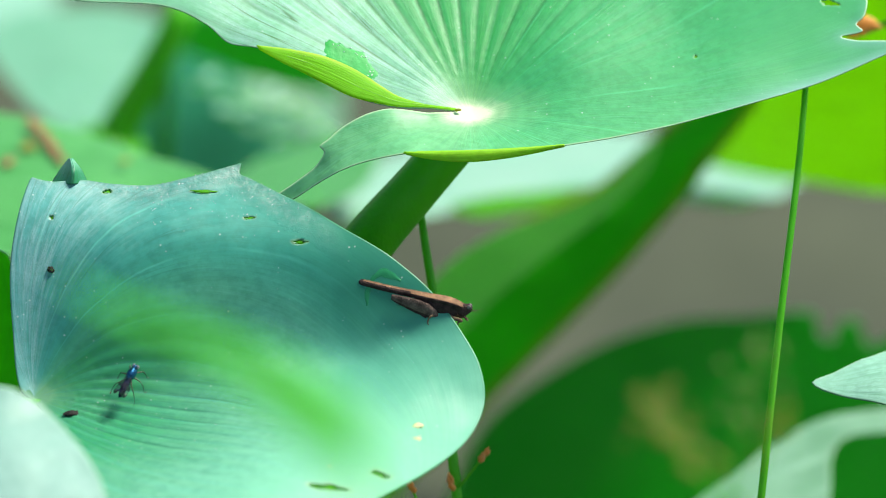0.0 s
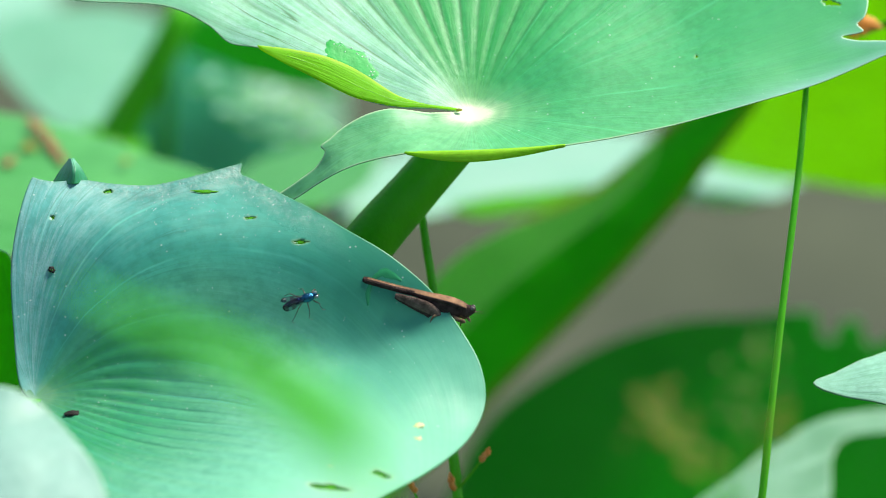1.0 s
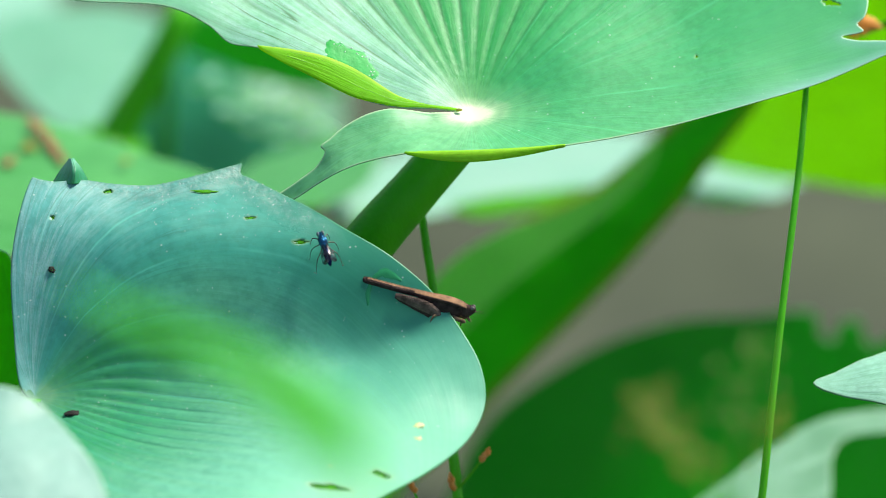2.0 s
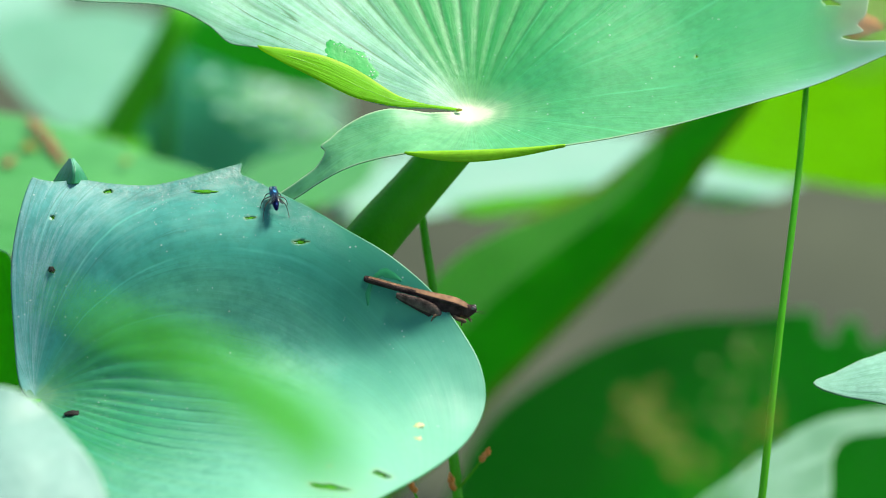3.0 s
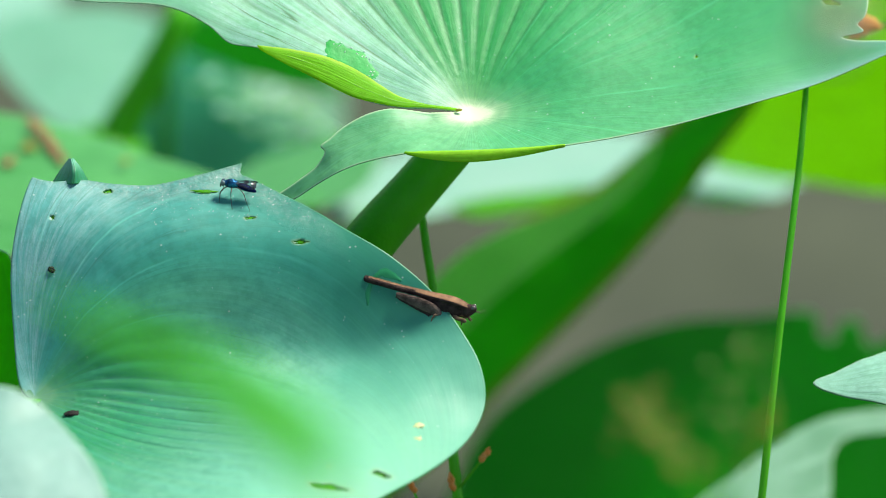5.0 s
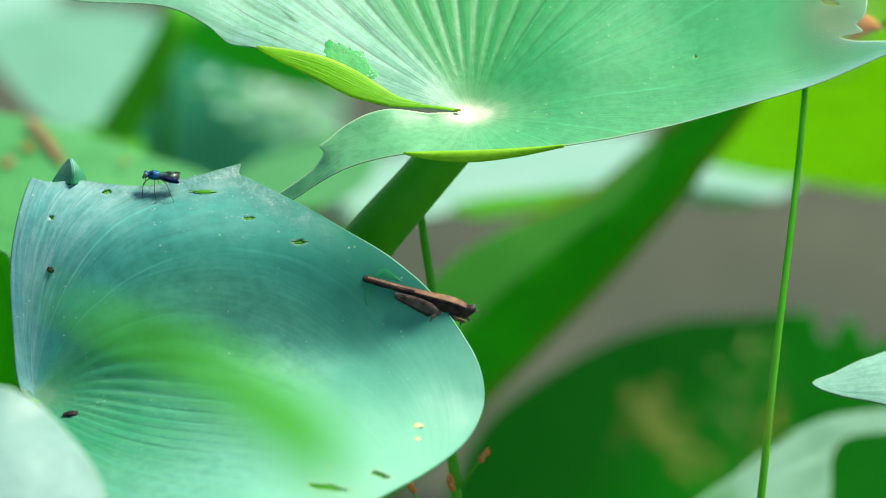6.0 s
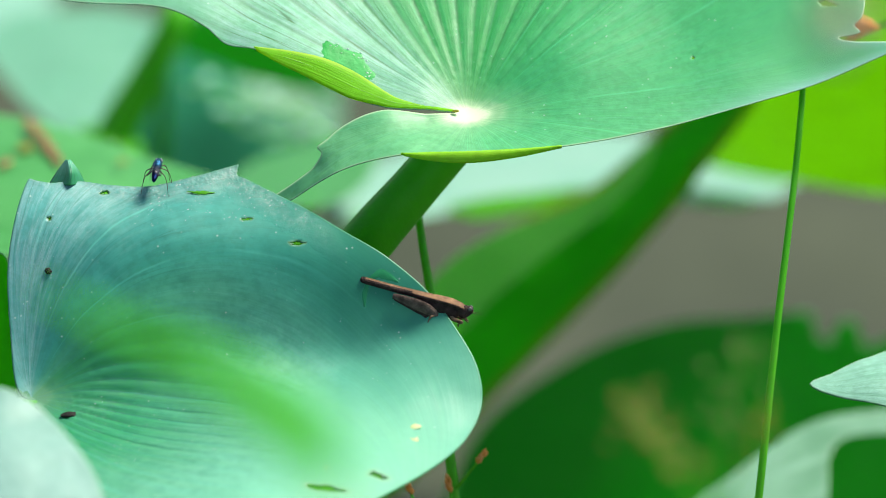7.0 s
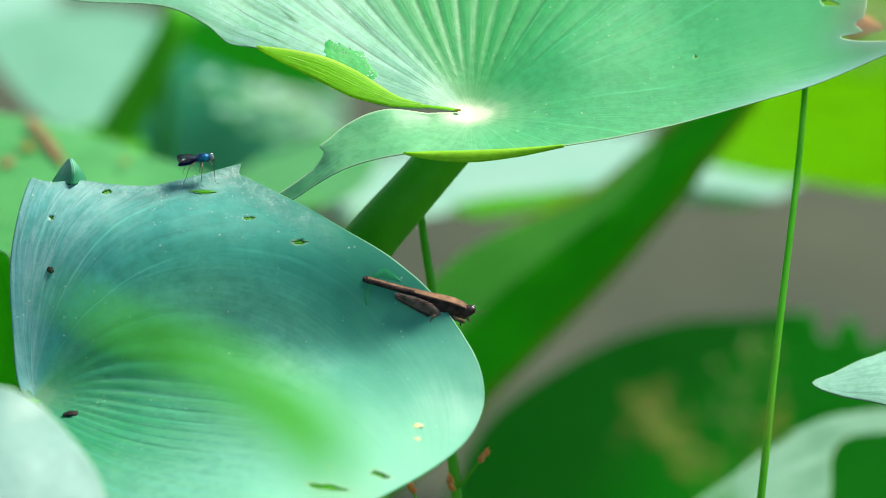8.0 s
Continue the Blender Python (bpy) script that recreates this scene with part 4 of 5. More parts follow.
simple_leaf((-0.0676, 0.0290, 0.1794, 108.6, -0.3, 0.9), [(0.9, 34.0, 0.0), (6.4, 33.1, 0.1), (6.9, 25.0, 0.0), (6.8, 16.0, -0.0), (6.4, 4.6, 0.0), (3.9, -2.3, 0.1),
    (-1.8, -2.3, 0.0)],
    [], (5.5, 32.9), [(-67.6, 29.0, 179.4), (-72.6, 30.5, 134.6), (-81.6, 35.0, 62.8), (-87.6, 39.0, -4.0)], M_EDGE, "bright green leaf edge beside the lower leaf", seed=22)
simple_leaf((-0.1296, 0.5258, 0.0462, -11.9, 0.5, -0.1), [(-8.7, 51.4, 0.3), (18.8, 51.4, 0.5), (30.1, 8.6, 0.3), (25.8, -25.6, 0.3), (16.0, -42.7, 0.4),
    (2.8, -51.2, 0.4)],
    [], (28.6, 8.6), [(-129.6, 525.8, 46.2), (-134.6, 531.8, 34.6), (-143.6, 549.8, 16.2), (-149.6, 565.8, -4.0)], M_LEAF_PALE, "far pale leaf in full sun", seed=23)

simple_leaf((-0.0160, 0.1781, 0.0876, 67.2, -8.7, -19.7), [(79.3, 82.2, 3.0), (73.0, 76.3, 3.0), (61.4, 67.1, 3.0), (48.5, 56.7, 3.0), (31.2, 48.6, 3.0), (18.0, 39.8, 3.2),
    (8.1, 26.3, 3.4), (-3.0, 5.4, 3.7), (2.7, -2.8, 3.7), (18.7, 7.9, 3.5), (31.3, 20.4, 3.3), (43.2, 31.4, 3.2),
    (55.0, 42.9, 3.2), (65.5, 54.4, 3.1), (73.7, 64.8, 3.1), (80.6, 74.6, 3.1)],
    [(76.3, 76.1, 6.9), (65.3, 63.7, 6.8), (51.0, 50.7, 6.8), (35.4, 38.4, 6.9), (17.4, 21.4, 7.1)], (79.2, 78.7), [(-16.0, 178.1, 87.6), (-31.0, 184.1, 65.7), (-58.0, 202.1, 30.7), (-76.0, 218.1, -4.0)], M_SHEATH, "broad dark green leaf sheath leaning across", seed=24, radius=(7.0, 7.5, 8.0), pleat=0.2)

simple_leaf((0.0016, 0.1557, 0.1327, 65.5, -4.8, -10.4), [(-4.8, 5.4, -1.0), (0.8, 11.9, -1.0), (9.9, 16.9, -1.0), (20.0, 20.5, -1.0), (28.0, 24.7, -1.0),
    (36.4, 32.6, -1.0), (34.9, 27.2, -1.0), (28.0, 20.3, -1.0), (18.0, 12.9, -1.0), (7.9, 5.0, -1.0),
    (-1.2, -2.5, -1.0)],
    [], (35.9, 32.1), [(1.6, 155.7, 132.7), (-13.4, 160.2, 99.5), (-40.4, 173.7, 46.5), (-58.4, 185.7, -4.0)], M_FLANK_LEAF, "narrow light green leaf beside the leaning sheath", seed=25, pleat=0.1)


def standing_stem(name, knots, radii, material, label, category, **more):
    base = Vector(knots[-1]) * MM
    ob = thing(name, Matrix.Translation((base.x, base.y, 0)), label, category)
    stem(ob, "stalk", knots, radii, material, **more)
    return ob


far_stem = standing_stem("leaf_stem", [(-48.0, 227.7, 164.1), (-54.0, 224.7, 152.8), (-61.7, 222.7, 139.2), (-67.9, 219.4, 122.6), (-82.8, 205.6, 69.3), (-96.9, 181.9, -5.1)], [2.6, 4.6, 7.0, 7.5, 8.0], M_PETIOLE, "dark green leaf stem far behind", "stem")
stem(far_stem, "sheath", [(-61.4, 222.2, 139.8), (-64.6, 220.8, 131.5), (-67.9, 218.9, 122.6)], [5.9, 7.2, 7.7], M_PETIOLE, n=20, around=16)
standing_stem("rush_stalk", [(51.1, 29.3, 237.8), (50.7, 26.0, 233.2), (49.8, 20.5, 226.1), (48.6, 14.7, 218.4), (47.2, 9.2, 208.9), (45.7, 3.6, 196.9), (44.3, -1.5, 183.6), (41.4, -9.0, 158.2), (38.8, -34.8, 50.8)], [0.40, 0.5, 0.58, 0.62, 0.7, 0.8], M_STALK, "thin green rush stalk standing upright", "stalk")


def build_sedge():
    knots = [(-3.9, 28.3, 219.2), (-3.1, 25.0, 214.6), (-2.3, 21.8, 209.9), (-1.3, 19.1, 204.2), (0.5, 13.0, 191.2), (1.5, 9.2, 182.9), (2.2, 7.2, 176.3), (3.7, -13.9, 133.5), (4.6, -34.8, 50.8)]
    base = Vector(knots[-1]) * MM
    ob = thing("sedge_stalk", Matrix.Translation((base.x, base.y, 0)), "thin green sedge stalk with small rusty spikelets", "sedge")
    stem(ob, "stalk", knots, [0.5, 0.7, 0.75, 0.7, 0.6, 0.7, 0.9], M_STALK)
    inv = ob.matrix_basis.inverted()
    for branch in ([(1.9, 7.8, 178.8), (3.7, 7.4, 181.4), (5.2, 7.3, 183.6)], [(2.2, 6.1, 171.5), (1.8, 6.3, 176.8), (1.4, 6.5, 179.5)], [(2.2, 5.0, 169.3), (-1.9, 4.4, 175.1), (-4.0, 4.6, 180.2)]):
        stem(ob, "branch", branch, [0.28, 0.18], M_STALK, n=14, around=8)
        end = np.array(branch[-1])
        way = end - np.array(branch[-2])
        way /= np.linalg.norm(way)
        pieces = []
        for i in range(7):
            at = end + way * (i * 0.28 - 0.2)
            out = np.array([math.cos(i * 2.4), math.sin(i * 2.4), 0.4]) * 0.35
            pieces.append(tube_geometry([at, at + out * 0.8 + way * 0.5, at + out + way * 1.1], [0.12, 0.34, 0.05], 6, 6))
        v, f = joined(*pieces)
        v = [tuple((inv @ (Vector(p) * MM)) / MM) for p in v]
        mesh_part("spikelet", v, f, M_RUST, ob, "rusty orange-brown spikelet")


build_sedge()


# ---- small things on and behind the lower leaf ----
def build_droppings():
    """Rough dark pellets pressed against the leaf skin."""
    for where, normal, size in (((-0.05311, -0.00066, 0.21719), (-0.12, -0.84, 0.53), (0.5, 0.46, 0.26)), ((-0.04994, -0.01217, 0.20125), (0.05, -0.25, 0.97), (1.05, 0.48, 0.32))):
        turn = Vector(normal).to_track_quat("Z", "Y").to_matrix().to_4x4()
        ob = thing("insect_dropping", Matrix.Translation(where) @ turn, "tiny black insect dropping on the leaf", "dropping", "droppings")
        v, f = ball_geometry((0, 0, 0), size, 12, 16)
        v = [tuple(c * (1 + 0.45 * noise.noise((p[0] * 3.2, p[1] * 3.2, p[2] * 3.2 + size[0] * 9))) for c in p) for p in v]
        mesh_part("lump", v, f, M_DROPPING, ob)


def build_dust():
    """Pale flecks strewn over the upper margin of the lower leaf."""
    rng = random.Random(5)
    m = low_blade.matrix_world if low_blade.parent is None else low_blade.parent.matrix_basis
    spots = [m @ v.co for v in low_blade.data.vertices]
    normals = [m.to_3x3() @ v.normal for v in low_blade.data.vertices]
    top = [i for i, p in enumerate(spots) if p.z > 0.2222 and -0.042 < p.x < -0.017]
    rest = [i for i, p in enumerate(spots) if p.z <= 0.2222]
    verts, faces = [], []
    for i in rng.sample(top, 230) + rng.sample(rest, 90):
        n = normals[i]
        side = n.orthogonal().normalized()
        other = n.cross(side)
        r = (0.015 + 0.065 * rng.random() ** 3) * MM if i in top else rng.uniform(0.015, 0.04) * MM
        long = rng.uniform(1.0, 3.0)
        k = len(verts)
        turn = rng.uniform(0, 6)
        for lift, shrink in ((0.0, 1.0), (0.05 * MM, 0.6)):
            for j in range(5):
                w = turn + j * 1.2566 + rng.uniform(-0.2, 0.2)
                p = spots[i] + n * lift + (side * math.cos(w) * long * rng.uniform(0.6, 1.3) + other * math.sin(w) * rng.uniform(0.6, 1.3)) * r * shrink
                verts.append(tuple(p))
        faces += [(k + j, k + (j + 1) % 5, k + 5 + (j + 1) % 5, k + 5 + j) for j in range(5)] + [tuple(k + 5 + j for j in range(5))]
    ob = mesh_part("dust_flecks", verts, faces, M_DUST, scale=1.0, smooth=False)
    tagged(ob, "pale dust flecks scattered on the lower leaf", "dust", kind="stuff")


def build_sprig():
    """Two arching twigs far behind, their small leaflets set apart in the sun."""
    rng = random.Random(4)
    for knots in ([(-50.3, 265.7, 132.1), (-44.7, 265.5, 130.9), (-38.5, 265.0, 128.9), (-31.8, 264.7, 127.6), (-25.1, 264.0, 125.2)],
                  [(-43.6, 263.6, 126.3), (-39.7, 263.3, 125.2), (-34.1, 262.5, 122.7), (-27.4, 262.4, 121.9), (-22.3, 263.1, 123.2)]):
        foot = np.array([knots[0][0] + 30, knots[0][1] + 25, -3.0])
        ob = thing("leafy_sprig", Matrix.Translation(Vector((foot[0], foot[1], 0)) * MM), "far sprig with small sunlit pale leaflets", "plant", "sprigs")
        stem(ob, "stalk", list(knots) + [(knots[-1][0] + 8, knots[-1][1] + 10, 50.0), tuple(foot)], [0.4, 0.6, 0.8, 1.0, 1.2], M_STALK, n=40, around=8)
        inv = ob.matrix_basis.inverted()
        for k, at in enumerate(curve_points(knots, 6)):
            for turn in ((-1, 1)[k % 2],):
                w = rng.uniform(0.6, 1.6) * turn
                length = rng.uniform(1.7, 2.4)
                d = np.array([math.cos(w), math.sin(w), 0.15]) * length
                side = np.array([-math.sin(w), math.cos(w), rng.uniform(-0.4, 0.1)]) * length * 0.7
                o = at + d * 0.9 + np.array([0, 0, rng.uniform(-1.5, 2.5)])
                v = [o - d, o - d * 0.4 + side, o + d * 0.4 + side * 0.9, o + d, o + d * 0.4 - side * 0.9, o - d * 0.4 - side, o + np.array([0, 0, -0.4])]
                f = [(6, k, (k + 1) % 6) for k in range(6)]
                leaflet = mesh_part("leaflet", [tuple((inv @ (Vector(q) * MM)) / MM) for q in v], f, M_LEAFLET, ob)
                thick = leaflet.modifiers.new("thickness", "SOLIDIFY")
                thick.thickness = 0.3 * MM


def surface_fit(blade, centre, radius):
    """The height of a leaf blade near a place, as a smooth function of x and y."""
    co = np.array([v.co[:] for v in blade.data.vertices]) / MM
    co = co[np.linalg.norm(co[:, :2] - centre, axis=1) < radius]

    def terms(p):
        x, y = p[:, 0] - centre[0], p[:, 1] - centre[1]
        return np.c_[np.ones(len(p)), x, y, x * x, x * y, y * y, x ** 3, x * x * y, x * y * y, y ** 3]
    fit = np.linalg.lstsq(terms(co[:, :2]), co[:, 2], rcond=None)[0]
    return lambda p: terms(np.array(p, float)[None, :2])[0] @ fit


def build_wet_patch():
    """A film of water beside the rolled margin, with a few beads standing in it."""
    ob = thing("water_film", high_blade.parent.matrix_basis.copy(), "thin wet film with tiny beads on the upper leaf", "water")
    rim = curve_points([(-19.7, 10.2, 0.0), (-18.4, 10.1, 0.0), (-17.0, 9.3, 0.0), (-15.3, 9.1, 0.0), (-14.3, 8.0, 0.0), (-13.7, 7.2, 0.0), (-12.6, 4.2, 0.0), (-14.4, 4.1, 0.0), (-16.6, 5.3, 0.0), (-18.5, 6.2, 0.0), (-20.5, 7.4, 0.0)], 60, closed=True)
    centre = rim.mean(0)
    rng = random.Random(2)
    height = surface_fit(high_blade, centre[:2], 8.0)
    rim = np.array([centre + (q - centre) * rng.uniform(0.88, 1.06) for q in rim])
    v, f, n, rings = [], [], len(rim), 8
    for i in range(rings + 1):
        for q in rim:
            p = q + (centre - q) * i / rings * 0.98
            v.append((p[0], p[1], height(p) + (-0.04, 0.05, 0.09)[min(i, 2)]))
    f = [(i * n + j, i * n + (j + 1) % n, (i + 1) * n + (j + 1) % n, (i + 1) * n + j) for i in range(rings) for j in range(n)]
    f.append(tuple(rings * n + j for j in range(n)))
    mesh_part("film", v, f, M_WET, ob)
    for i in range(34):
        q = rim[rng.randrange(n // 2)] * 0.8 + centre * 0.2 + np.array([rng.uniform(-0.5, 0.5), rng.uniform(-0.5, 0.5), 0])
        r = rng.uniform(0.04, 0.13)
        mesh_part("bead", *ball_geometry((q[0], q[1], height(q) + 0.1), (r, r, r * 0.7), 8, 10), M_BEAD, ob)


def build_wet_streak():
    """A wet smear on the lower leaf, where the bloom is washed off."""
    ob = thing("water_smear", low_blade.parent.matrix_basis.copy(), "dark green wet smear running down the leaf", "water")
    height = surface_fit(low_blade, (46.5, 12.5), 4.0)
    for name, knots, half in (("patch", [(49.4, 13.1), (48.2, 13.7), (46.9, 14.1), (45.9, 13.7)], (0.1, 0.45, 0.55, 0.3)), ("trickle", [(45.9, 13.7), (45.2, 12.7), (44.9, 11.8), (44.9, 10.5)], (0.3, 0.28, 0.36, 0.12))):
        p = curve_points([(*k, 0) for k in knots], 20)[:, :2]
        side = np.gradient(p, axis=0)[:, ::-1] * (-1, 1)
        side /= np.linalg.norm(side, axis=1)[:, None]
        wide = np.interp(np.linspace(0, 1, len(p)), np.linspace(0, 1, len(half)), half)
        v = []
        for i in range(len(p)):
            for k in range(7):
                u = k / 3 - 1
                q = p[i] + side[i] * wide[i] * u * (1 + 0.35 * noise.noise((p[i][0] * 1.7, p[i][1] * 1.7, k // 4)))
                v.append((*q, height(q) + 0.01 + 0.05 * (1 - u * u)))
        f = [(i * 7 + k, i * 7 + k + 1, i * 7 + k + 8, i * 7 + k + 7) for i in range(len(p) - 1) for k in range(6)]
        mesh_part(name, v, f, M_SMEAR, ob)


def build_dry_scraps():
    for where, size in (((62.7, 63.6, 226.2), 2.6), ((61.9, 67.9, 223.5), 1.5)):
        ob = thing("dry_leaf_scrap", Matrix.Translation(Vector(where) * MM), "curled orange-brown dry leaf scrap behind the upper leaf", "leaf scrap", "scraps")
        v, f = tube_geometry([(-size, 0, -0.3 * size), (-0.2 * size, 0.2, 0.25 * size), (0.9 * size, 0, 0.1 * size)], [0.2, 0.7 * size, 0.5 * size, 0.1], 14, 10, flat=0.35)
        v = [tuple(c + 0.25 * noise.noise((p[0], p[1], p[2] + 3 * k)) for k, c in enumerate(p)) for p in v]
        mesh_part("scrap", v, f, M_RUST, ob)
        # a thin stalk holds it up
        stem(ob, "stalk", [tuple(where), (where[0] + 22, where[1] + 6, where[2] + 2), (where[0] + 45, where[1] + 12, where[2] * 0.5), (where[0] + 50, where[1] + 14, -3)], [0.3, 0.5, 0.7], M_STALK, n=20, around=6)


build_droppings()
build_wet_patch()
build_wet_streak()
build_dry_scraps()
build_dust()
build_sprig()


# ---- groundhopper ----
def build_groundhopper():
    ob = thing("groundhopper", Matrix.Identity(4), "brown groundhopper with long pointed back shield, on leaf margin", "insect")
    big = 1.08 * MM

    def piece(name, verts, faces, *rest, **more):
        """The body is narrow from side to side."""
        return mesh_part(name, [(x, y * 0.75, z) for x, y, z in verts], faces, *rest, **more)
    # back shield: a low roof with a keel, running out in a long blunt spine
    v, f, sides = [], [], []
    sections = [(6.3, 0.30, 0.72, 0.34), (5.9, 0.46, 0.92, 0.44), (4.9, 0.58, 1.12, 0.5), (3.9, 0.70, 1.24, 0.5), (3.2, 0.62, 1.2, 0.46), (2.4, 0.66, 1.1, 0.46), (1.0, 0.54, 0.92, 0.42), (-0.6, 0.46, 0.74, 0.40), (-3.0, 0.38, 0.58, 0.40), (-5.4, 0.34, 0.50, 0.40), (-7.1, 0.32, 0.46, 0.40), (-7.5, 0.30, 0.36, 0.3)]
    ring = ((-0.7, -1.2), (-1.0, -0.5), (-1.0, 0.1), (-0.5, 0.5), (-0.1, 0.7), (0, 0.95), (0.1, 0.7), (0.5, 0.5), (1.0, 0.1), (1.0, -0.5), (0.7, -1.2))
    n = len(ring)
    for x, z, a, b in sections:
        bump = 0.10 * noise.noise((x * 1.1, 0, 2))
        for y, zz in ring:
            v.append((x, y * a, z - 0.2 + zz * b * 1.12 + bump + 0.05 * noise.noise((x * 2, y * 2, 7))))
    for i in range(len(sections) - 1):
        for j in range(n):
            k = (j + 1) % n
            f.append((i * n + j, (i + 1) * n + j, (i + 1) * n + k, i * n + k))
            sides.append(1 if j in (0, 1, n - 3, n - 2, n - 1) or (i >= 7 and j in (2, n - 4)) or i == len(sections) - 2 else 0)
    f.append(tuple(range(n)))
    f.append(tuple((len(sections) - 1) * n + j for j in range(n))[::-1])
    shield = piece("back_shield", v, f, M_BACK, ob, "light brown back shield with a keel", scale=big)
    shield.data.materials.append(M_FLANK)
    shield.data.polygons.foreach_set("material_index", sides + [1, 1])
    sub = shield.modifiers.new("round", "SUBSURF")
    sub.levels = sub.render_levels = 2
    piece("thorax", *blob_geometry([(5.9, -0.3, 0.6, 0.55), (5.0, -0.6, 0.92, 1.0), (3.6, -0.85, 1.1, 1.25), (1.8, -1.0, 1.0, 1.3), (0.6, -1.0, 0.85, 1.15)], power=2.4), M_FLANK, ob, "dark brown flank", scale=big)
    piece("abdomen", *blob_geometry([(1.4, -1.2, 0.9, 1.25), (0.4, -1.25, 0.88, 1.15), (-0.2, -1.2, 0.86, 1.02), (-0.5, -1.22, 0.8, 0.98), (-1.1, -1.12, 0.74, 0.82), (-1.3, -1.14, 0.68, 0.78), (-2.0, -1.0, 0.56, 0.6), (-2.2, -1.0, 0.5, 0.55), (-2.9, -0.8, 0.34, 0.36), (-3.3, -0.7, 0.16, 0.16)]), M_FLANK, ob, "dark ringed abdomen", scale=big)
    head = piece("head", *blob_geometry([(5.6, -0.3, 0.7, 0.72), (6.1, -0.36, 0.78, 0.86), (6.5, -0.3, 0.72, 0.82), (6.85, -0.14, 0.6, 0.6), (7.15, 0.0, 0.42, 0.34), (7.25, 0.04, 0.2, 0.16)], power=2.6), M_FLANK, ob, scale=big)
    for y in (-1, 1):
        piece("eye", *ball_geometry((6.82, 0.5 * y, 0.3), (0.3, 0.24, 0.28)), M_EYE_PALE, head, "pale glossy eye", scale=big)
        piece("antenna", *tube_geometry([(7.1, 0.25 * y, -0.25), (7.7, 0.45 * y, -0.1), (8.5, 0.7 * y, 0.15)], [0.04, 0.028, 0.015], 10, 6), M_THIGH, head, scale=big)
        piece("palp", *tube_geometry([(6.4, 0.3 * y, -1.0), (6.7, 0.35 * y, -1.35), (7.05, 0.4 * y, -1.5)], [0.12, 0.1, 0.05], 8, 6), M_SHANK, head, "pale tan mouth feeler", scale=big)
        # thigh: an upper flank with a keeled edge over a dark lower flange
        thigh = []
        for x, z, out, half in ((3.3, -1.75, 1.0, 0.36), (2.8, -1.5, 1.15, 0.66), (1.8, -1.2, 1.32, 0.92), (0.6, -1.0, 1.4, 0.92), (-0.6, -0.84, 1.42, 0.78), (-1.7, -0.72, 1.4, 0.6), (-2.4, -0.64, 1.36, 0.5), (-2.95, -0.58, 1.32, 0.32)):
            thigh.append([(x, (out + wide) * y, z + high * half + 0.05 * noise.noise((x * 3, high, y))) for wide, high in ((-0.22, 0.9), (0.06, 1.0), (0.2, 0.72), (0.3, 0.1), (0.24, -0.55), (0.1, -0.75), (0.16, -0.95), (-0.1, -1.0), (-0.26, -0.2))])
        count = len(thigh[0])
        rings = [q for row in thigh for q in row]
        skin = [(i * count + j, (i + 1) * count + j, (i + 1) * count + (j + 1) % count, i * count + (j + 1) % count)[::y] for i in range(len(thigh) - 1) for j in range(count)]
        skin += [tuple(range(count))[::y], tuple((len(thigh) - 1) * count + j for j in range(count))[::-y]]
        leg = piece("hind_thigh", rings, skin, M_THIGH, ob, "stout grey-brown hind thigh", scale=big)
        leg.data.materials.append(M_FLANK)
        leg.data.polygons.foreach_set("material_index", [1 if f % count in (4, 5, 6, 7) else 0 for f in range(len(leg.data.polygons))])
        bevel = leg.modifiers.new("worn_edge", "BEVEL")
        bevel.width, bevel.segments = 0.06 * MM, 2
        piece("hind_shin", *tube_geometry([(-2.7, 1.4 * y, -0.6), (-1.2, 1.35 * y, -1.2), (0.8, 1.35 * y, -1.8), (1.9, 1.45 * y, -2.2)], [0.15, 0.13, 0.11, 0.07], 16, 8), M_FLANK, ob, scale=big)
        piece("middle_leg", *tube_geometry([(3.0, 0.9 * y, -1.6), (2.4, 1.6 * y, -1.75), (2.2, 1.8 * y, -2.6), (2.5, 2.0 * y, -2.95)], [0.2, 0.16, 0.09, 0.05], 16, 8), M_SHANK, ob, "thin pale middle leg", scale=big)
        piece("front_leg", *tube_geometry([(4.7, 0.7 * y, -1.35), (5.3, 1.1 * y, -1.45), (6.3, 1.2 * y, -1.5), (5.9, 1.3 * y, -1.8), (6.0, 1.4 * y, -2.1)], [0.26, 0.3, 0.26, 0.15, 0.08], 18, 8), M_SHANK, ob, "short tan front leg", scale=big)
    return ob


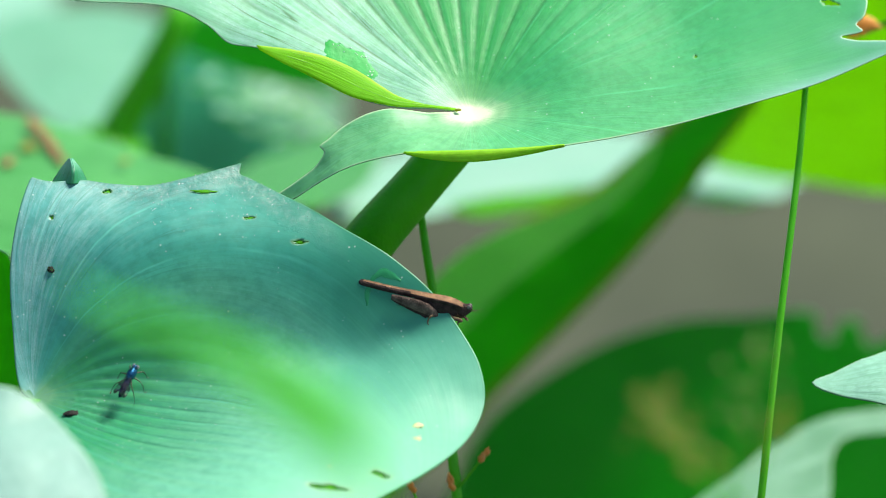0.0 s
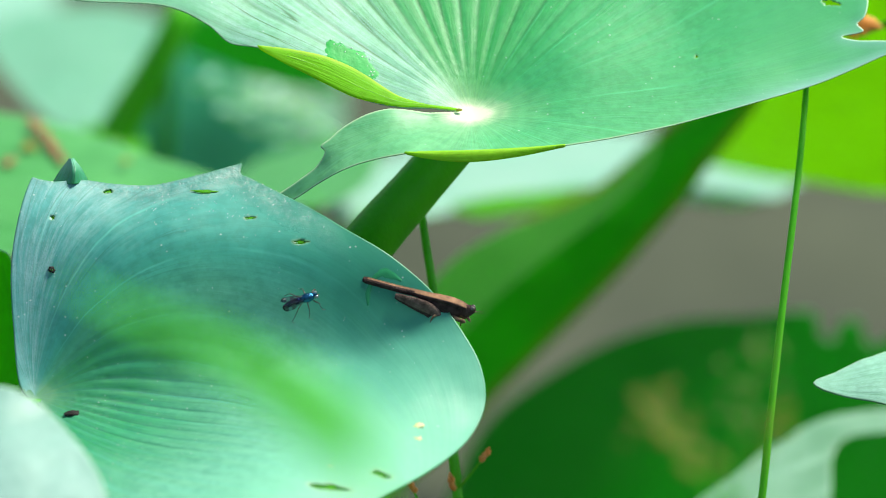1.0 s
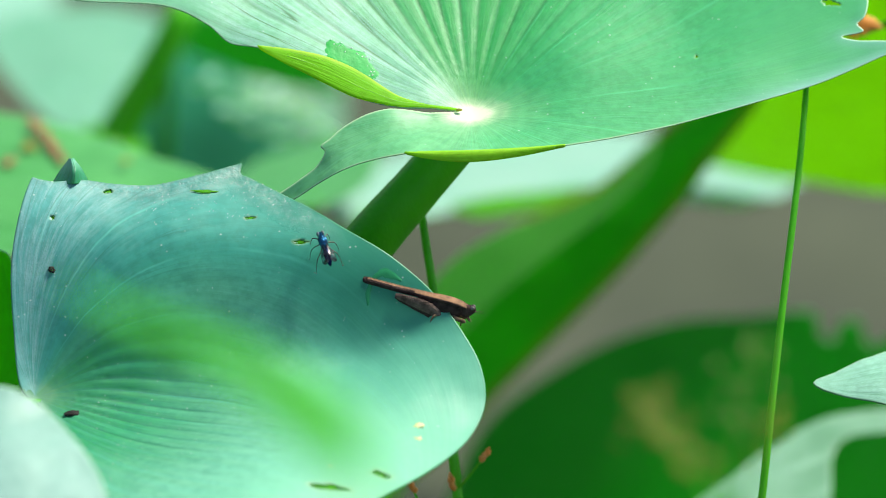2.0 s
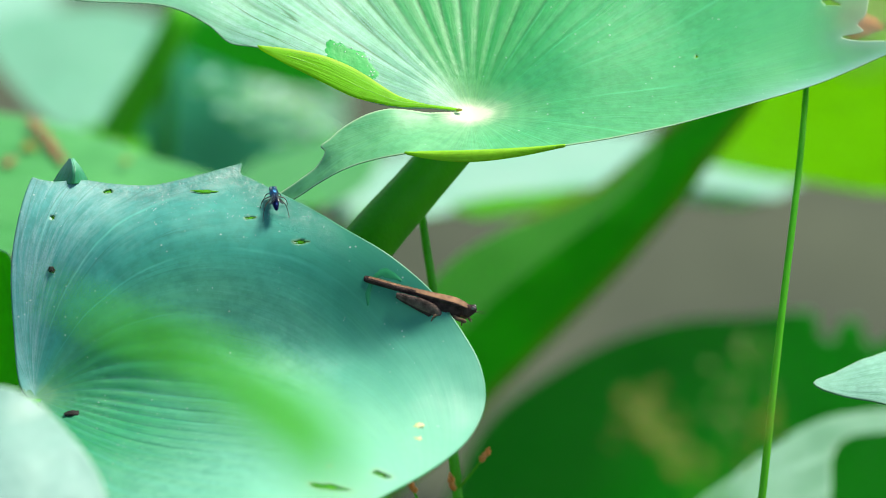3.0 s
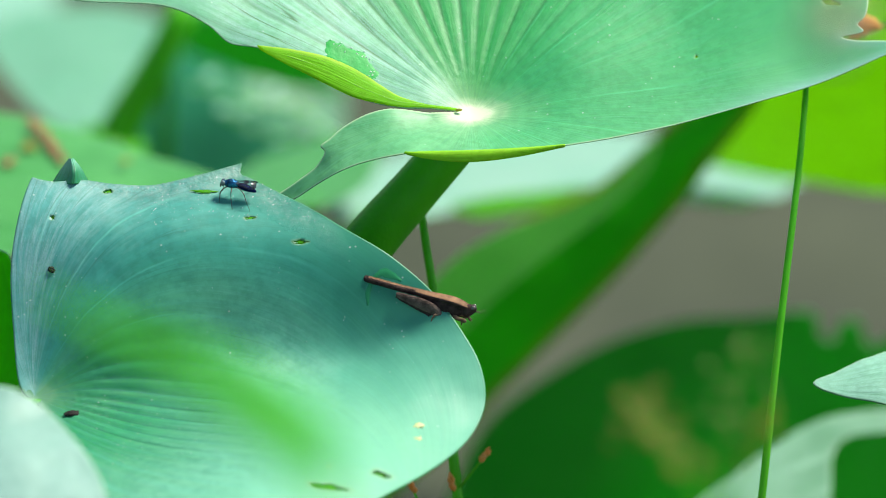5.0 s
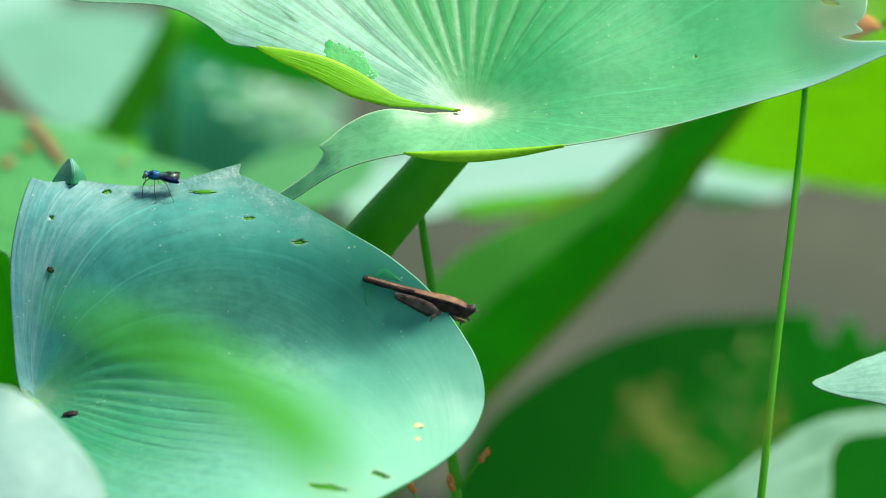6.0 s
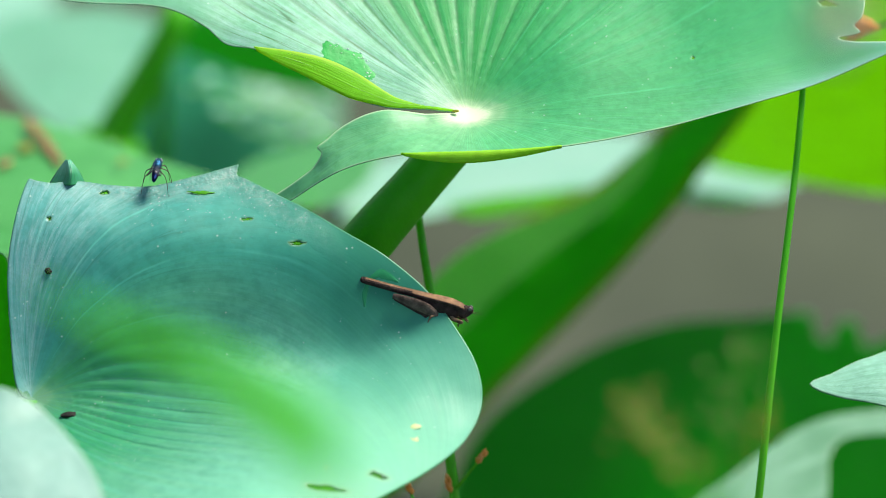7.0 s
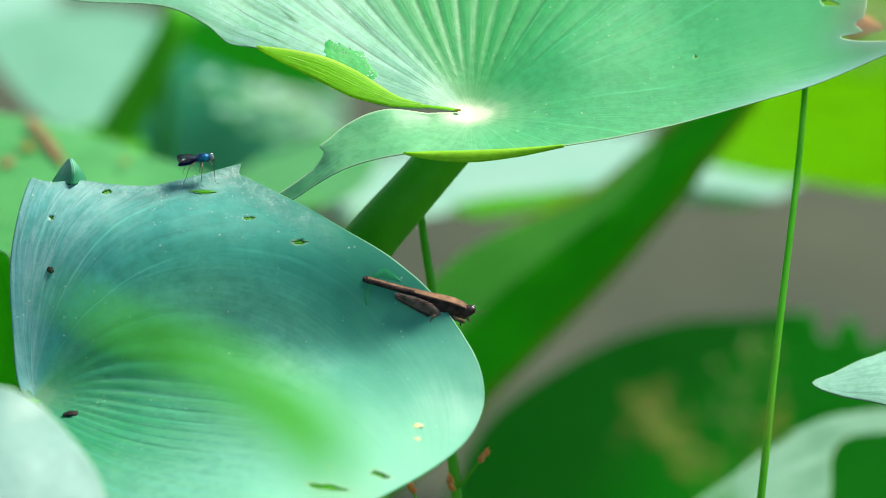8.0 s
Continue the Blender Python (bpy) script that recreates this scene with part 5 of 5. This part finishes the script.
# ---- long-legged fly ----
def build_fly():
    ob = thing("long_legged_fly", Matrix.Identity(4), "small metallic blue long-legged fly with dark banded wings", "fly")
    big = 1.12 * MM
    c, s = math.cos(radians(6)), math.sin(radians(6))

    def raised(shape):
        """The body stands head high on its legs."""
        v, f = shape
        return [(c * x - s * z, y, s * x + c * z) for x, y, z in v], f
    mesh_part("thorax", *raised(blob_geometry([(1.3, 0.1, 0.22, 0.22), (1.1, 0.13, 0.44, 0.44), (0.6, 0.18, 0.58, 0.6), (0.1, 0.18, 0.55, 0.56), (-0.3, 0.12, 0.42, 0.42), (-0.5, 0.08, 0.25, 0.25)])), M_TEAL, ob, "metallic teal thorax", scale=big)
    mesh_part("abdomen", *raised(blob_geometry([(-0.35, 0.08, 0.28, 0.28), (-0.8, 0.02, 0.44, 0.42), (-1.3, -0.08, 0.46, 0.44), (-1.9, -0.2, 0.39, 0.38), (-2.4, -0.32, 0.26, 0.26), (-2.7, -0.4, 0.1, 0.1)])), M_BLUE, ob, "metallic blue abdomen", scale=big)
    head = mesh_part("head", *raised(ball_geometry((1.42, 0, 0.12), (0.3, 0.42, 0.42))), M_TEAL, ob, scale=big)
    mesh_part("beak", *raised(tube_geometry([(1.7, 0, -0.05), (1.78, 0, -0.32), (1.7, 0, -0.5)], [0.12, 0.1, 0.06], 6, 8)), M_LEG, head, scale=big)
    for y in (-1, 1):
        mesh_part("eye", *raised(ball_geometry((1.48, 0.28 * y, 0.16), (0.3, 0.22, 0.37))), M_FLY_EYE, head, "large glossy grey-green eye", scale=big)
        # wing, laid back and a little apart
        edge = curve_points([(0, 0, 0), (-0.8, 0.22, 0.02), (-1.9, 0.4, 0.05), (-2.7, 0.38, 0.02), (-3.0, 0.1, 0), (-2.8, -0.3, -0.03), (-1.9, -0.42, -0.04), (-0.8, -0.22, -0.02)], 44, closed=True)
        w, lean = radians(5) * y, 0.95
        turned = [(0.25 + math.cos(w) * q[0] + math.sin(w) * q[1], 0.28 * y + (-math.sin(w) * q[0] + math.cos(w) * q[1]), 0.5 - lean * q[1] * y - 0.03 * q[0]) for q in edge]
        hub = tuple(np.mean(turned, axis=0))
        wing = mesh_part("wing", *raised(([hub] + turned, [(0, i + 1, (i + 1) % len(turned) + 1) for i in range(len(turned))])), M_WING, ob, "smoky wing with dark bands", scale=big)
        thick = wing.modifiers.new("thickness", "SOLIDIFY")
        thick.thickness = 0.02 * MM
        for x0, x1, x2, out in ((0.9, 1.6, 1.9, 1.2), (0.3, 0.25, 0.05, 1.8), (-0.2, -1.3, -2.1, 1.6)):
            mesh_part("leg", *tube_geometry([(x0, 0.3 * y, -0.1), ((x0 + x1) / 2, 0.65 * y, -0.2), (x1, out * 0.75 * y, -0.55), ((x1 + x2) / 2, out * 0.95 * y, -1.55), (x2, out * 1.05 * y, -2.62), (x2 + 0.35, out * 1.15 * y, -2.74)], [0.075, 0.065, 0.045, 0.034, 0.026, 0.02], 22, 6), M_LEG, ob, "thin dark leg", scale=big)
    return ob


hopper = build_groundhopper()
fly = build_fly()


# ---- swaying grass close to the camera ----
def build_near_blade():
    knots = [(-32.6, -224.9, 321.0), (-29.8, -228.9, 321.5), (-25.6, -233.9, 321.8), (-20.2, -239.9, 322.5), (-15.4, -247.0, 323.3), (-11.2, -256.4, 324.4), (-8.4, -265.0, 325.0)]
    foot = [(-9.2, -262.5, 324.8), (-5.7, -282.8, 327.0), (-3.2, -311.6, 331.7), (1.3, -333.2, -4.0)]
    base = Vector(foot[-1]) * MM
    ob = thing("grass_plant", Matrix.Translation((base.x, base.y, 0)), "soft green grass blade hanging close to the lens", "grass")
    stem(ob, "blade", knots, [0.3, 1.0, 1.8, 2.5, 3.0, 3.2, 2.5, 1.0], M_BLADE, n=50, around=12, flat=0.3)
    stem(ob, "stalk", foot, [0.4, 0.5, 0.6], M_STALK, n=40, around=8)
    return ob


def build_near_awn():
    knots = [(28.8, -242.2, 352.0), (29.2, -244.3, 354.5), (29.6, -253.5, 363.2), (30.6, -280.0, 376.6), (32.0, -323.2, 378.8), (28.5, -372.9, 366.9), (38.5, -382.9, -4.0)]
    base = Vector(knots[-1]) * MM
    ob = thing("seed_head", Matrix.Translation((base.x, base.y, 0)), "dry buff grass seed head close to the lens", "grass")
    stem(ob, "stalk", knots, [0.3, 0.35, 0.5, 0.6, 0.8], M_STRAW, n=60, around=8)
    inv = ob.matrix_basis.inverted()
    end = np.array(knots[0])
    for i in range(24):
        at = end + np.array([0.1, 0, 0.25]) * (i - 12) * 0.5
        out = np.array([math.cos(i * 2.4), math.sin(i * 2.4), -0.5])
        v, f = tube_geometry([at, at + out * 0.7, at + out * 1.6 + np.array([0, 0, -0.7])], [0.2, 0.95, 0.1], 6, 6)
        mesh_part("floret", [tuple((inv @ (Vector(p) * MM)) / MM) for p in v], f, M_BUFF, ob)
    return ob


def build_near_panicle():
    """A withered grass head between the lens and the dark leaf, in three tufts."""
    fork, low, foot = (26.1, -149.1, 259.0), (29.5, -153.0, 252.4), (41.5, -139.0, -4.0)
    ob = thing("grass_panicle", Matrix.Translation((foot[0] * MM, foot[1] * MM, 0)), "withered buff grass panicle with loose florets", "grass")
    stem(ob, "stalk", [fork, low, foot], [0.25, 0.35, 0.5], M_STALK, n=30, around=8)
    inv = ob.matrix_basis.inverted()
    rng = random.Random(8)
    for knots, count, wide, material in (([(17.8, -142.5, 270.7), (19.8, -144.0, 267.9), (23.5, -146.7, 263.2), (26.1, -149.1, 259.0)], 52, 1.65, M_STRAW),
                                         ([(30.9, -132.1, 270.7), (30.0, -133.6, 267.5), (28.3, -135.9, 262.8), (26.7, -140.3, 254.2)], 26, 1.5, M_SEPAL),
                                         ([(32.7, -140.1, 266.2), (30.7, -141.6, 263.1), (26.4, -144.7, 256.6)], 10, 0.7, M_RUST_PALE)):
        stem(ob, "branch", knots, [0.08, 0.15, 0.25], M_STALK, n=20, around=6)
        p = curve_points(knots[:-1], 20)
        for i in range(count):
            at = p[rng.randrange(len(p))] + np.array([rng.gauss(0, wide), rng.gauss(0, wide), rng.gauss(0, wide * 0.6)])
            d = np.array([rng.gauss(-0.4, 0.4), rng.gauss(0, 0.3), rng.uniform(0.5, 1.0)]) * 1.1
            v, f = tube_geometry([at, at + d * 0.5, at + d], [0.1, rng.uniform(0.3, 0.5), 0.06], 7, 7)
            mesh_part("floret", [tuple((inv @ (Vector(q) * MM)) / MM) for q in v], f, material, ob)
    return ob


blade = build_near_blade()
panicle = build_near_panicle()
awn = build_near_awn()


def motions():
    walk(hopper, [(0, pose(-0.00351, -0.00285, 0.21433, -8, 10.8, -9)), (0.5, pose(-0.00343, -0.00285, 0.21433, -8, 10.8, -9)), (0.8, pose(-0.00328, -0.00286, 0.21433, -8, 12.3, -9)), (1, pose(-0.00313, -0.00283, 0.21440, -8, 12.8, -9)), (1.7, pose(-0.00313, -0.00283, 0.21440, -8, 12.8, -9)), (2.8, pose(-0.00301, -0.00280, 0.21447, -8, 13.3, -9)), (3.5, pose(-0.00298, -0.00280, 0.21447, -8, 13.3, -9)), (4.7, pose(-0.00298, -0.00278, 0.21451, -8, 13.3, -9)), (5.8, pose(-0.00298, -0.00278, 0.21451, -8, 13.3, -9)), (8, pose(-0.00298, -0.00280, 0.21447, -8, 13.3, -9))])
    walk(fly, [(0, pose(-0.04201, -0.01098, 0.20605, 22, -34, 55)), (0.1, pose(-0.04055, -0.00999, 0.20731, 32, -33, 43)),
        (0.2, pose(-0.04036, -0.00997, 0.20733, 40, -22, 26)), (0.3, pose(-0.04012, -0.00973, 0.20771, 41, -21, 24)),
        (0.4, pose(-0.03617, -0.00961, 0.21101, 45, -19, 21)), (0.5, pose(-0.02986, -0.00807, 0.21283, 47, -11, 17)),
        (0.6, pose(-0.02720, -0.00637, 0.21258, 48, -11, 12)), (0.7, pose(-0.02484, -0.00605, 0.21318, 48, -12, 11)),
        (0.8, pose(-0.02325, -0.00581, 0.21368, 48, -15, 14)), (0.9, pose(-0.02211, -0.00568, 0.21395, 48, -16, 14)),
        (1.0, pose(-0.01874, -0.00520, 0.21498, 49, -13, 12)), (1.1, pose(-0.01684, -0.00498, 0.21546, 49, -13, 11)),
        (1.2, pose(-0.01568, -0.00468, 0.21612, 49, -9, 7)), (1.3, pose(-0.01590, -0.00478, 0.21591, 50, 2, -3)),
        (1.4, pose(-0.01544, -0.00479, 0.21591, 50, 2, -3)), (1.5, pose(-0.01539, -0.00480, 0.21588, 49, -13, 10)),
        (1.6, pose(-0.01467, -0.00440, 0.21675, 40, -31, 31)), (1.7, pose(-0.01493, -0.00330, 0.21874, 0, -45, 88)),
        (1.9, pose(-0.01548, -0.00210, 0.22052, -11, -38, 107)), (2.2, pose(-0.01802, 0.00034, 0.22315, -14, -21, 120)),
        (2.5, pose(-0.02154, 0.00513, 0.22410, -4, -5, 104)), (2.8, pose(-0.02300, 0.00662, 0.22469, 0, -0, 98)),
        (3.0, pose(-0.02301, 0.00682, 0.22477, 0, -0, 98)), (3.1, pose(-0.02338, 0.00733, 0.22495, 0, -0, 106)),
        (3.2, pose(-0.02370, 0.00806, 0.22522, 0, -0, 104)), (3.5, pose(-0.02355, 0.00837, 0.22534, 0, -0, 104)),
        (3.6, pose(-0.02407, 0.00824, 0.22529, 0, -0, 140)), (3.9, pose(-0.02408, 0.00834, 0.22532, 0, -0, 142)),
        (4.0, pose(-0.02391, 0.00847, 0.22536, 0, -0, 143)), (4.2, pose(-0.02530, 0.00858, 0.22548, 0, -0, 150)),
        (4.4, pose(-0.02793, 0.00827, 0.22572, 0, -0, 170)), (4.7, pose(-0.02770, 0.00832, 0.22570, 0, -0, 170)),
        (5.2, pose(-0.02940, 0.00809, 0.22588, 0, -0, 173)), (5.6, pose(-0.03124, 0.00798, 0.22608, 0, -0, 175)),
        (5.8, pose(-0.03162, 0.00803, 0.22614, 0, -0, 176)), (5.9, pose(-0.03377, 0.00781, 0.22624, 0, -0, 177)),
        (6.0, pose(-0.03884, 0.00912, 0.22667, 0, -0, 176)), (6.1, pose(-0.04001, 0.00921, 0.22664, 0, -0, 172)),
        (6.2, pose(-0.04017, 0.00963, 0.22680, 0, -0, 104)), (6.3, pose(-0.03964, 0.01004, 0.22696, 0, -0, 92)),
        (6.35, pose(-0.03939, 0.00981, 0.22688, 0, -0, 40)), (6.4, pose(-0.03939, 0.00939, 0.22671, -0, -0, -34)),
        (6.6, pose(-0.03919, 0.00987, 0.22689, -0, -0, -38)), (6.7, pose(-0.03896, 0.00986, 0.22689, -0, -0, -40)),
        (6.8, pose(-0.03819, 0.01001, 0.22700, -0, -0, -38)), (6.9, pose(-0.03845, 0.00987, 0.22693, -0, -0, -36)),
        (6.9667, pose(-0.03843, 0.01058, 0.22721, 0, -0, 40)), (7.0, pose(-0.03871, 0.01092, 0.22734, 0, -0, 84)),
        (7.1, pose(-0.03836, 0.01101, 0.22763, 0, -0, 90)), (7.2, pose(-0.03898, 0.01091, 0.22786, 0, -0, 168)),
        (7.3, pose(-0.04007, 0.01110, 0.22810, 0, -0, 170)), (7.4, pose(-0.04002, 0.01125, 0.22804, 0, -0, 132)),
        (7.4667, pose(-0.03952, 0.01130, 0.22812, 0, -0, 55)), (7.5, pose(-0.03943, 0.01079, 0.22792, -0, -0, -38)),
        (7.6, pose(-0.03721, 0.01082, 0.22830, -0, -0, -24)), (7.7, pose(-0.03710, 0.01093, 0.22824, 0, -0, 5)),
        (7.8, pose(-0.03672, 0.01096, 0.22833, 0, -0, 10)), (7.9, pose(-0.03315, 0.01093, 0.22849, 0, -0, 5)),
        (8.0, pose(-0.03315, 0.01093, 0.22849, 0, -0, 5))])
    at = blade.matrix_basis.translation.copy()
    walk(blade, [(t, pose(at.x, at.y, at.z, rx, ry, 0)) for t, rx, ry in ((0, -0.85, 0.4), (0.5, -0.84, 0.42), (1.5, -0.77, 0.42), (2.2, -0.62, 0.34), (2.8, -0.39, 0.2), (3.1, -0.2, 0.08), (3.5, 0.16, 0), (4.0, -0.07, 0), (4.7, -0.07, 0.02), (5.8, -0.28, 0.06), (6.2, -0.31, 0.1), (7.0, -0.42, 0.1), (8.0, -0.39, 0.16))])
    at3 = panicle.matrix_basis.translation.copy()
    walk(panicle, [(t, pose(at3.x, at3.y, at3.z, 0, ry, 0)) for t, ry in ((0, 0.55), (0.5, 0.42), (1.0, 0.52), (1.5, 0.42), (2.2, 0.4), (2.8, 0.3), (3.0, 0.22), (3.3, 0.08), (3.5, -0.03), (4.0, 0.0), (4.5, 0.12), (5.2, 0.25), (5.8, 0.38), (6.5, 0.36), (7.0, 0.2), (7.5, 0.25), (8.0, 0.42))])
    at2 = awn.matrix_basis.translation.copy()
    walk(awn, [(t, pose(at2.x, at2.y, at2.z, rx, ry, 0)) for t, rx, ry in ((0, 0, 1.7), (1.7, 0, 1.7), (2.8, 0, 0.9), (3.0, 0, 0.3), (3.2, 0, -0.27), (3.5, 0, -0.16), (4.5, 0, 0), (6.0, 0, -0.05), (7.0, 0, 0.05), (8.0, 0, 0.42))])


motions()
